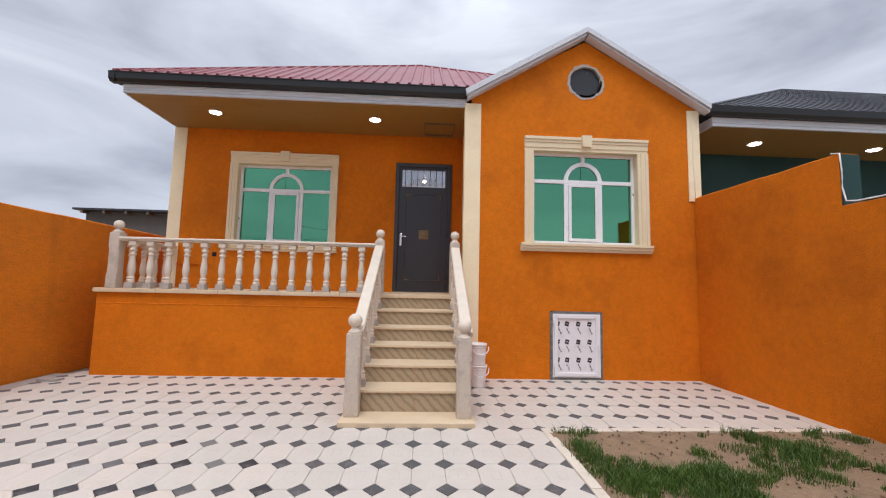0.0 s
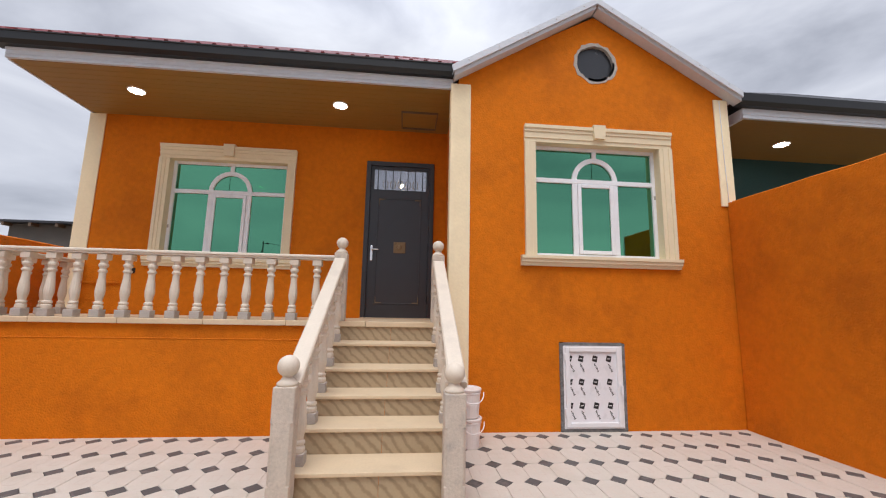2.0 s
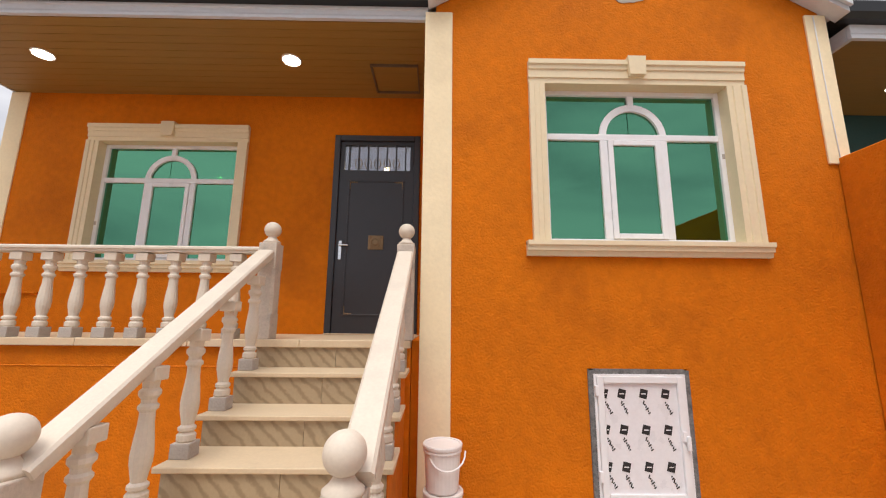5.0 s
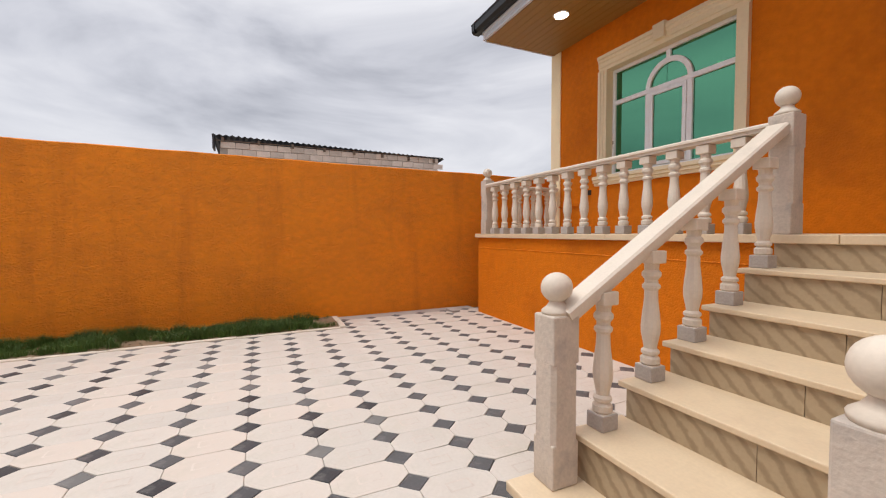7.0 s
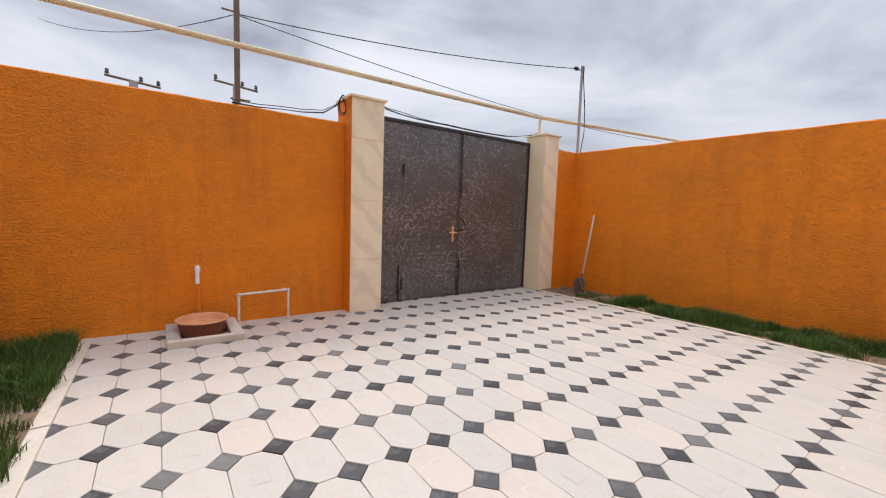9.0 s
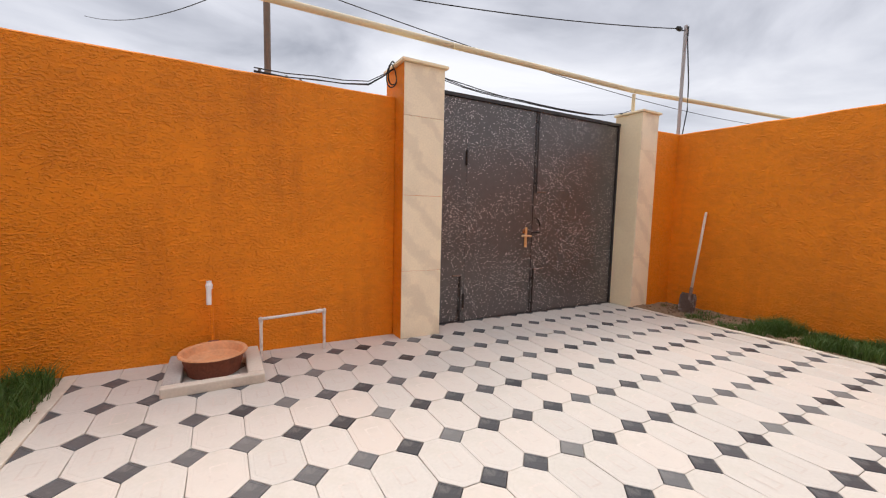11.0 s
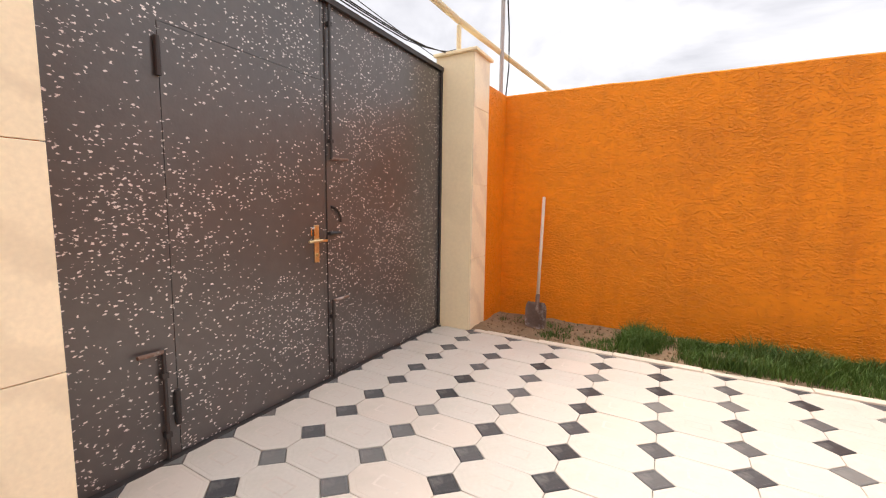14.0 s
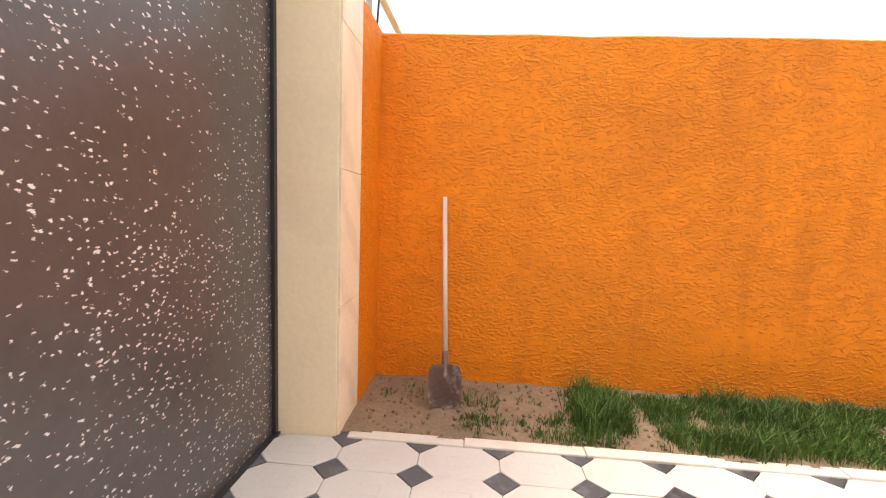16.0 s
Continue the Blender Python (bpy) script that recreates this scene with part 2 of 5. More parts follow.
M_CONCW = mat("pale_cast_stone", (0.68, 0.595, 0.49), 0.65, vary=0.07, scale=6, grain=70, bump=0.08, dirt=(0.52, 0.45, 0.38), dirt_amount=0.4, dirt_scale=4)
M_FOOT = mat("grey_cement_foot", (0.43, 0.385, 0.345), 0.85, vary=0.15, scale=9, grain=70, bump=0.25)
M_TREAD = mat("beige_stone_tread", (0.66, 0.52, 0.35), 0.45, vary=0.08, scale=5, grain=60, bump=0.05, dirt=(0.5, 0.37, 0.24), dirt_amount=0.4, dirt_scale=3)
M_RISER = stone_veined("veined_riser_stone", (0.40, 0.31, 0.20), (0.22, 0.155, 0.09), scale=4.2, amount=0.6, rough=0.32, turn=(0, 0.8, 0), bend=5)
M_MARBLE = stone_veined("cream_marble", (0.92, 0.79, 0.57), (0.60, 0.49, 0.35), scale=1.0, amount=0.3, rough=0.4, turn=(0, -0.8, 0.3))
M_TILE = mat("pale_paving_stone", (0.575, 0.525, 0.465), 0.55, vary=0.07, scale=3, grain=50, bump=0.1, rand=0.05, dirt=(0.47, 0.43, 0.35), dirt_amount=0.55, dirt_scale=2.6, tinted_to=(0.61, 0.525, 0.45))
M_DARKT = mat("dark_paving_stone", (0.055, 0.055, 0.06), 0.55, vary=0.3, scale=8, grain=60, bump=0.15, rand=0.45, dirt=(0.26, 0.24, 0.22), dirt_amount=0.55, dirt_scale=9, tinted_to=(0.17, 0.165, 0.155))
# slightly darker tint that picks out the pavers' inner frame
M_TILERELIEF = mat("tinted_paver_relief", (0.575, 0.505, 0.44), 0.6, vary=0.14, scale=5, grain=50, bump=0.1, rand=0.08)
M_BED = mat("joint_mortar", (0.42, 0.38, 0.33), 0.9, vary=0.2, grain=80, bump=0.3)
M_KERB = mat("pale_kerb_stone", (0.64, 0.56, 0.46), 0.7, vary=0.1, grain=50, bump=0.2, dirt=(0.45, 0.38, 0.3), dirt_amount=0.5, dirt_scale=4)
M_SOIL = mat("dry_soil", (0.225, 0.15, 0.088), 0.95, vary=0.35, scale=5, grain=45, bump=0.9, bscale=35, dirt=(0.14, 0.10, 0.06), dirt_amount=0.7, dirt_scale=3)
M_GRASS = mat("grass", (0.058, 0.112, 0.012), 0.6, vary=0.45, scale=3, grain=30, bump=0.0)
M_FARG = mat("dusty_ground", (0.30, 0.25, 0.19), 0.95, vary=0.2, scale=0.3, grain=6, bump=0.3)
M_GATE = speckled_metal("glint_flecked_gate_paint")
M_GATEF = mat("dark_gate_frame", (0.035, 0.03, 0.03), 0.45, vary=0.2, bump=0.05)
M_PIPE = mat("yellow_gas_pipe", (0.74, 0.62, 0.40), 0.5, vary=0.1, bump=0.03)
M_POLE = mat("weathered_grey_wood", (0.38, 0.36, 0.36), 0.7, vary=0.15, stretch=(4, 4, 0.5), bump=0.1)
M_BROWN = mat("brown_steel_post", (0.16, 0.115, 0.08), 0.6, vary=0.2, bump=0.05)
M_CABLE = mat("black_cable", (0.012, 0.012, 0.013), 0.5, bump=0.0)
M_RUST = mat("rusty_steel", (0.20, 0.062, 0.032), 0.75, vary=0.35, scale=9, grain=60, bump=0.3, dirt=(0.06, 0.025, 0.02), dirt_amount=0.8, dirt_scale=5)
M_RUSTIN = mat("rust_orange_basin", (0.68, 0.32, 0.15), 0.7, vary=0.2, scale=9, grain=50, bump=0.15, dirt=(0.7, 0.42, 0.25), dirt_amount=0.6, dirt_scale=6)
M_OLDWHITE = mat("chipped_white_paint", (0.72, 0.66, 0.62), 0.5, vary=0.1, bump=0.1, grain=60, dirt=(0.30, 0.20, 0.15), dirt_amount=0.8, dirt_scale=14)
M_BUCKET = mat("white_bucket_plastic", (0.80, 0.76, 0.74), 0.35, vary=0.04, bump=0.02)
M_FOAM = mat("grey_sealing_tape", (0.15, 0.15, 0.15), 0.6, vary=0.7, scale=16, grain=60, bump=0.2)
M_PRINT = mat("black_print", (0.02, 0.02, 0.022), 0.5, bump=0.0)
M_SHEET = mat("protective_film", (0.80, 0.79, 0.82), 0.3, vary=0.05, scale=9, bump=0.02)
M_SPADEH = mat("bleached_wood_handle", (0.60, 0.49, 0.40), 0.7, vary=0.15, stretch=(6, 6, 0.6), bump=0.1)
M_SPADE = mat("worn_spade_steel", (0.20, 0.13, 0.10), 0.6, metal=0.3, vary=0.3, bump=0.2, dirt=(0.66, 0.62, 0.60), dirt_amount=0.95, dirt_scale=9)
M_BLOCK = mat("pale_limestone_block", (0.66, 0.59, 0.52), 0.9, vary=0.15, grain=30, bump=0.5, rand=0.15)
M_DARKWALL = mat("grey_block_wall", (0.12, 0.11, 0.10), 0.9, vary=0.2, bump=0.3)
# colour kept dark to put the shade of unlit rooms behind the panes
M_INSIDE = mat("darkened_room_plaster", (0.16, 0.15, 0.13), 0.9, bump=0.05)
M_LAMP = glow("lamp_diffuser", (1.0, 0.95, 0.86), 14.0)
M_BULB = glow("bulb", (1.0, 0.78, 0.42), 30.0)
M_GREYST = mat("raw_cement", (0.42, 0.38, 0.34), 0.9, vary=0.2, grain=60, bump=0.4)
M_VENT = mat("dark_glass_vent", (0.035, 0.037, 0.043), 0.25, vary=0.1, bump=0.02)


# ---- mesh helpers ----
GRID = Matrix.Identity(4)


def use_grid(scale=(1, 1, 1), shift=(0, 0, 0)):
    """House, porch, street front and yard each get a scale and shift that fit them to the camera's view."""
    global GRID
    GRID = Matrix.Translation(shift) @ Matrix.Diagonal((*scale, 1))


HOUSE = ((1.002, 0.99, 1.0), (0.06, 0.176, 0))
PORCHG = ((1.002, 1.065, 1.0), (0.06, -0.419, 0))
STREET = ((0.9845, 0.97, 0.988), (0.186, -0.225, 0))


def root(name, at, label, category, group="", kind=""):
    ob = new(name)
    ob.location = GRID @ Vector(at)
    ob.empty_display_size = 0.1
    return tagged(ob, label, category, group, kind)


def finish(name, bm, material, smooth=False):
    bmesh.ops.transform(bm, matrix=GRID, verts=bm.verts[:])
    bmesh.ops.recalc_face_normals(bm, faces=bm.faces)
    me = bpy.data.meshes.new(name)
    bm.to_mesh(me)
    bm.free()
    me.materials.append(material)
    if smooth:
        me.polygons.foreach_set("use_smooth", [True] * len(me.polygons))
    return me


def part(name, bm, material, parent, label="", smooth=False):
    """Links a bmesh, built in world coordinates, as one mesh under a thing or part."""
    ob = new(name, finish(name, bm, material, smooth))
    ob.parent = parent
    bpy.context.view_layer.update()
    ob.matrix_parent_inverse = parent.matrix_world.inverted()
    if label:
        tagged(ob, label)
    return ob


def single(name, bm, material, label="", category="", group="", kind="", smooth=False):
    return tagged(new(name, finish(name, bm, material, smooth)), label, category, group, kind)


def box(bm, x0, x1, y0, y1, z0, z1, bevel=0.0, m=None):
    ret = bmesh.ops.create_cube(bm, size=1)
    vs = ret["verts"]
    bmesh.ops.scale(bm, vec=(abs(x1 - x0), abs(y1 - y0), abs(z1 - z0)), verts=vs)
    if bevel:
        es = list({e for v in vs for e in v.link_edges})
        r = bmesh.ops.bevel(bm, geom=es, offset=bevel, segments=2, affect="EDGES", profile=0.5)
        vs = list({v for f in r["faces"] for v in f.verts} | {v for v in vs if v.is_valid})
    bmesh.ops.translate(bm, vec=((x0 + x1) / 2, (y0 + y1) / 2, (z0 + z1) / 2), verts=vs)
    if m is not None:
        bmesh.ops.transform(bm, matrix=m, verts=vs)
    return vs


def boxed(*args, **kw):
    bm = bmesh.new()
    box(bm, *args, **kw)
    return bm


def prism(bm, pts, axis, a, b):
    """Extrudes a flat outline (pairs) along an axis from a to b."""
    def put(p, d):
        return {"x": (d, p[0], p[1]), "y": (p[0], d, p[1]), "z": (p[0], p[1], d)}[axis]
    lo, hi = [bm.verts.new(put(p, a)) for p in pts], [bm.verts.new(put(p, b)) for p in pts]
    bm.faces.new(lo)
    bm.faces.new(hi[::-1])
    for i in range(len(pts)):
        j = (i + 1) % len(pts)
        bm.faces.new((lo[i], lo[j], hi[j], hi[i]))


def lathe(bm, profile, at, seg=16, m=None, capped=True):
    """Turns (radius, height) pairs about an upright axis."""
    rings, vs = [], []
    for r, h in profile:
        ring = [bm.verts.new((at[0] + r * math.cos(2 * math.pi * k / seg), at[1] + r * math.sin(2 * math.pi * k / seg), at[2] + h)) for k in range(seg)]
        rings.append(ring)
        vs += ring
    for a, b in zip(rings, rings[1:]):
        for k in range(seg):
            bm.faces.new((a[k], a[(k + 1) % seg], b[(k + 1) % seg], b[k]))
    bm.faces.new(rings[0][::-1])
    if capped:
        bm.faces.new(rings[-1])
    if m is not None:
        bmesh.ops.transform(bm, matrix=m, verts=vs)


def rod(bm, a, b, r, seg=10):
    a, b = Vector(a), Vector(b)
    d = b - a
    res = bmesh.ops.create_cone(bm, cap_ends=True, segments=seg, radius1=r, radius2=r, depth=d.length)
    bmesh.ops.transform(bm, matrix=Matrix.Translation((a + b) / 2) @ d.to_track_quat("Z", "Y").to_matrix().to_4x4(), verts=res["verts"])


def cable(name, pts, r, material, label, category, group="", sag=0.0, parent=None):
    """A wire as a bevelled curve turned to mesh-like tubing."""
    bm = bmesh.new()
    pts = [Vector(p) for p in pts]
    line = []
    for a, b in zip(pts, pts[1:]):
        n = max(2, int((b - a).length / 0.25))
        for k in range(n):
            s = k / n
            p = a.lerp(b, s)
            p.z -= sag * 4 * s * (1 - s)
            line.append(p)
    line.append(pts[-1])
    rings = []
    for i, p in enumerate(line):
        d = (line[min(i + 1, len(line) - 1)] - line[max(i - 1, 0)]).normalized()
        side = d.cross(Vector((0.03, 0.02, 1))).normalized()
        up = side.cross(d)
        rings.append([bm.verts.new(p + r * (math.cos(q) * side + math.sin(q) * up)) for q in [2 * math.pi * k / 6 for k in range(6)]])
    for a, b in zip(rings, rings[1:]):
        for k in range(6):
            bm.faces.new((a[k], a[(k + 1) % 6], b[(k + 1) % 6], b[k]))
    bm.faces.new(rings[0])
    bm.faces.new(rings[-1][::-1])
    if parent:
        return part(name, bm, material, parent, smooth=True)
    return single(name, bm, material, label, category, group, smooth=True)


def wall_with_holes(name, x0, x1, z0, z1, y0, y1, holes, material, label):
    """An upright wall along x with rectangular openings through it."""
    bm = bmesh.new()
    xs = sorted({x0, x1, *[h[0] for h in holes], *[h[1] for h in holes]})
    zs = sorted({z0, z1, *[h[2] for h in holes], *[h[3] for h in holes]})
    def solid(i, k):
        if not (0 <= i < len(xs) - 1 and 0 <= k < len(zs) - 1):
            return False
        cx, cz = (xs[i] + xs[i + 1]) / 2, (zs[k] + zs[k + 1]) / 2
        return not any(h[0] < cx < h[1] and h[2] < cz < h[3] for h in holes)
    vs = {}
    def v(i, k, y):
        key = (i, k, y)
        if key not in vs:
            vs[key] = bm.verts.new((xs[i], y, zs[k]))
        return vs[key]
    for i in range(len(xs) - 1):
        for k in range(len(zs) - 1):
            if not solid(i, k):
                continue
            for y in (y0, y1):
                bm.faces.new((v(i, k, y), v(i + 1, k, y), v(i + 1, k + 1, y), v(i, k + 1, y)))
            for di, dk, a, b in ((-1, 0, (i, k), (i, k + 1)), (1, 0, (i + 1, k), (i + 1, k + 1)), (0, -1, (i, k), (i + 1, k)), (0, 1, (i, k + 1), (i + 1, k + 1))):
                if not solid(i + di, k + dk):
                    bm.faces.new((v(*a, y0), v(*b, y0), v(*b, y1), v(*a, y1)))
    return single(name, bm, material, label, "wall", kind="structure")


# ---- the house ----
use_grid(*HOUSE)
HF, PW = 6.50, 7.96          # front of the gabled block, wall behind the porch
PORCH, SOFFIT = 1.278, 4.37
RW = (2.33, 4.07, 2.14, 3.67)    # window openings: x0, x1, z0, z1
LW = (-3.03, -1.25, 2.14, 3.70)
DOOR = (-0.005, 1.10, PORCH, 3.82)

wall_with_holes("wall_porch", -4.26, 1.30, 0.0, SOFFIT, PW, PW + 0.22, [LW, DOOR], M_PLASTER, "orange plastered house wall behind the porch")
wall_with_holes("wall_front", 1.30, 5.10, 0.0, SOFFIT + 0.05, HF, HF + 0.22, [RW, (2.60, 3.44, 0.0, 1.06)], M_PLASTER, "orange plastered front wall of the gabled block")


def gable_wall():
    bm = bmesh.new()
    ring = [(3.219 + 0.285 * math.cos(a), 4.885 + 0.285 * math.sin(a)) for a in [2 * math.pi * k / 32 for k in range(32)]]
    z0 = SOFFIT + 0.05
    outer = [(1.30, z0), (5.10, z0), (5.10, 4.50), (3.22, 5.60), (1.30, 4.55)]
    for y in (HF, HF + 0.22):
        ov = [bm.verts.new((x, y, z)) for x, z in outer]
        rv = [bm.verts.new((x, y, z)) for x, z in ring]
        es = [bm.edges.new((c[i], c[(i + 1) % len(c)])) for c in (ov, rv) for i in range(len(c))]
        bmesh.ops.triangle_fill(bm, edges=es, use_beauty=True)
        if y == HF:
            o0, r0 = ov, rv
    for a, b in ((o0, ov), (r0, rv)):
        for i in range(len(a)):
            j = (i + 1) % len(a)
            bm.faces.new((a[i], a[j], b[j], b[i]))
    single("wall_gable", bm, M_PLASTER, "orange plastered gable with a round opening", "wall", kind="structure")


gable_wall()
single("wall_porch_side", boxed(1.30, 1.50, HF + 0.22, PW, 0, SOFFIT), M_PLASTER, "orange side wall of the gabled block beside the door", "wall", kind="structure")
single("wall_house_side", boxed(-4.26, -4.04, PW + 0.22, 12.0, 0, SOFFIT), M_PLASTER, "orange plastered side wall of the house", "wall", kind="structure")
single("wall_house_east", boxed(4.88, 5.10, HF + 0.22, 12.0, 0, 4.45), M_PLASTER, "orange plastered far side wall of the house", "wall", kind="structure")
single("wall_house_back", boxed(-4.33, 5.10, 12.0, 12.2, 0, 4.45), M_PLASTER, "orange plastered back wall of the house", "wall", kind="structure")
# made-up rooms behind the glass; their gloom is in the surface colour
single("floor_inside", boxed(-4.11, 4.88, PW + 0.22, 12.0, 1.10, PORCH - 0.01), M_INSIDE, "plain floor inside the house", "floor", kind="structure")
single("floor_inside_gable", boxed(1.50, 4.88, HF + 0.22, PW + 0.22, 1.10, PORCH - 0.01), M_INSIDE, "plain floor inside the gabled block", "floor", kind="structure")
single("ceiling", boxed(-4.11, 4.88, HF + 0.22, 12.0, SOFFIT + 0.06, SOFFIT + 0.12), M_INSIDE, "plain ceiling inside the house, darkened in colour", "ceiling", kind="structure")
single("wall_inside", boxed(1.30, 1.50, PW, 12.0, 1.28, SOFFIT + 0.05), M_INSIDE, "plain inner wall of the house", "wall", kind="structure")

# corner strips of cream stucco
for nm, a in (("trim_left", (-4.275, -4.04, PW - 0.02, PW, PORCH + 0.01, SOFFIT - 0.004)), ("trim_middle", (1.198, 1.462, HF - 0.022, HF, 0.003, 4.42)),
              ("trim_right", (4.94, 5.15, HF - 0.022, HF, 2.90, 4.46))):
    single(nm, boxed(*a, bevel=0.006), M_CREAM, "cream stucco corner strip on the house wall", "corner strip", kind="structure")
single("trim_middle_side", boxed(1.198, 1.30, HF + 0.001, HF + 0.16, 0.003, SOFFIT - 0.004), M_CREAM, "cream stucco return of the corner strip", "corner strip", kind="structure")


def eaves():
    bm = bmesh.new()
    y = 6.58
    while y < PW - 0.02:                        # boards of the lining, with narrow grooves
        box(bm, -4.24, 1.30, y, min(y + 0.115, PW), SOFFIT, SOFFIT + 0.02)
        y += 0.12
    box(bm, -4.24, 1.30, 6.59, PW, SOFFIT + 0.006, SOFFIT + 0.03)
    single("ceiling_porch", bm, M_SOFFIT, "brown wood-grained boarded porch ceiling", "ceiling", kind="structure")
    f = root("fascia", (-1.5, 6.37, SOFFIT), "white sheet-metal fascia under a black gutter", "fascia", kind="structure")
    bm = bmesh.new()
    prism(bm, [(6.57, 4.372), (6.53, 4.372), (6.53, 4.402), (6.542, 4.412), (6.53, 4.422), (6.53, 4.465), (6.515, 4.475), (6.515, 4.50), (6.57, 4.50)], "x", -4.25, 1.222)
    part("fascia_board", bm, M_WHITEMETAL, f)
    bm = bmesh.new()
    prism(bm, [(6.53, 4.50), (6.44, 4.50), (6.40, 4.54), (6.395, 4.63), (6.385, 4.635), (6.385, 4.65), (6.41, 4.65), (6.42, 4.55), (6.53, 4.53)], "x", -4.40, 1.222)
    part("gutter", bm, M_BLACK, f, "black metal rain gutter")
    part("gutter_backing", boxed(-4.34, 1.222, 6.532, 6.58, 4.502, 4.66), M_BLACK, f)
    bm = bmesh.new()
    prism(bm, [(-4.30, 4.50), (-4.40, 4.65), (-4.30, 4.66)], "y", 6.39, 8.2)
    part("side_gutter", bm, M_BLACK, f)
    part("side_fascia", boxed(-4.25, -4.23, 6.572, PW + 2.0, 4.36, 4.50), M_WHITEMETAL, f)


eaves()


def ribbed_roof(name, corners, along, ribs, material, label):
    """A roof plane of ribbed sheets: corners of a triangle or quad; ribs run from eave to ridge, kept inside the outline."""
    r = root(name, corners[0], label, "roof", kind="structure")
    bm = bmesh.new()
    c = [Vector(p) for p in corners]
    n = (c[1] - c[0]).cross(c[2] - c[0]).normalized()
    if n.z < 0:
        n = -n
    lo, hi = [bm.verts.new(p) for p in c], [bm.verts.new(p + n * 0.02) for p in c]
    bm.faces.new(lo[::-1])
    bm.faces.new(hi)
    for i in range(len(c)):
        j = (i + 1) % len(c)
        bm.faces.new((lo[i], lo[j], hi[j], hi[i]))
    part("sheet", bm, material, r)
    a = Vector(along).normalized()
    up = n.cross(a).normalized()
    if up.z < 0:
        up = -up
    o = c[0]
    q = [((p - o).dot(a), (p - o).dot(up)) for p in c]
    lo_a, hi_a = min(p[0] for p in q), max(p[0] for p in q)
    bm = bmesh.new()
    s = lo_a + ribs / 2
    while s < hi_a:
        cut = []
        for i in range(len(q)):
            (a0, u0), (a1, u1) = q[i], q[(i + 1) % len(q)]
            if (a0 - s) * (a1 - s) < 0:
                cut.append(u0 + (u1 - u0) * (s - a0) / (a1 - a0))
        if len(cut) == 2 and abs(cut[0] - cut[1]) > 0.05:
            u0, u1 = min(cut), max(cut)
            pts = [(-0.035, 0.018), (-0.018, 0.045), (0.018, 0.045), (0.035, 0.018)]
            e0, e1 = [bm.verts.new(o + a * (s + d) + up * u0 + n * h) for d, h in pts], [bm.verts.new(o + a * (s + d) + up * u1 + n * h) for d, h in pts]
            for i in range(3):
                bm.faces.new((e0[i], e0[i + 1], e1[i + 1], e1[i]))
            bm.faces.new(e0[::-1])
            bm.faces.new(e1)
        s += ribs
    part("ribs", bm, material, r)
    return r


APEX = (0.40, 9.43, 6.67)
ribbed_roof("roof_front", [(-4.38, 6.45, 4.66), (1.205, 6.45, 4.66), (2.785, 7.709, 5.509), APEX], (1, 0, 0), 0.19, M_REDROOF, "red ribbed sheet-metal roof slope over the porch")
ribbed_roof("roof_east", [(2.785, 7.709, 5.509), (5.4, 12.7, 4.60), APEX], (0.46, 0.88, -0.16), 0.19, M_REDROOF, "red ribbed sheet-metal roof slope on the far side")
ribbed_roof("roof_side", [(-4.38, 6.45, 4.66), (-4.38, 12.7, 4.66), APEX], (0, 1, 0), 0.19, M_REDROOF, "red ribbed sheet-metal roof slope at the side")
ribbed_roof("roof_back", [(-4.38, 12.7, 4.66), (5.4, 12.7, 4.60), APEX], (1, 0, 0), 0.19, M_REDROOF, "red ribbed sheet-metal roof slope at the back")
bm = bmesh.new()
rod(bm, (-4.38, 6.45, 4.68), (0.40, 9.43, 6.69), 0.035, 6)
rod(bm, (2.785, 7.709, 5.515), (0.40, 9.43, 6.69), 0.035, 6)
single("roof_hip_cap", bm, M_REDROOF, "red metal ridge cap along the roof's hips", "ridge cap", kind="structure")


def gable_roof():
    r = root("roof_gable", (3.19, 6.35, 4.5), "pale grey sheet-metal gable roof with projecting verge", "roof", kind="structure")
    for nm, a, b in (("verge_left", (1.205, 4.49), (3.19, 5.66)), ("verge_right", (3.19, 5.66), (5.25, 4.43))):
        bm = bmesh.new()
        prism(bm, [a, b, (b[0], b[1] + 0.085), (a[0] - (0.02 if nm == "verge_left" else 0), a[1] + 0.085)], "y", 6.30, 6.33)
        part(nm, bm, M_WHITEMETAL, r)
        bm = bmesh.new()
        prism(bm, [(a[0], a[1] + 0.02), (b[0], b[1] + 0.02), (b[0], b[1] + 0.075), (a[0], a[1] + 0.075)], "y", 6.331, 10.2)
        part("slope", bm, M_WHITEMETAL, r)
        bm = bmesh.new()
        prism(bm, [(a[0] + 0.02, a[1] - 0.045), (b[0], b[1] - 0.045), (b[0], b[1] + 0.018), (a[0] + 0.02, a[1] + 0.018)], "y", 6.34, 6.49)
        part("verge_soffit", bm, M_WHITEMETAL, r)
        for k in range(5):
            s = (k + 0.5) / 5
            x, z = a[0] + (b[0] - a[0]) * s, a[1] + (b[1] - a[1]) * s + 0.05
            bm = bmesh.new()
            bmesh.ops.create_icosphere(bm, subdivisions=1, radius=0.008, matrix=Matrix.Translation((x, 6.299, z)))
            part("screw", bm, M_GREYST, r)


gable_roof()


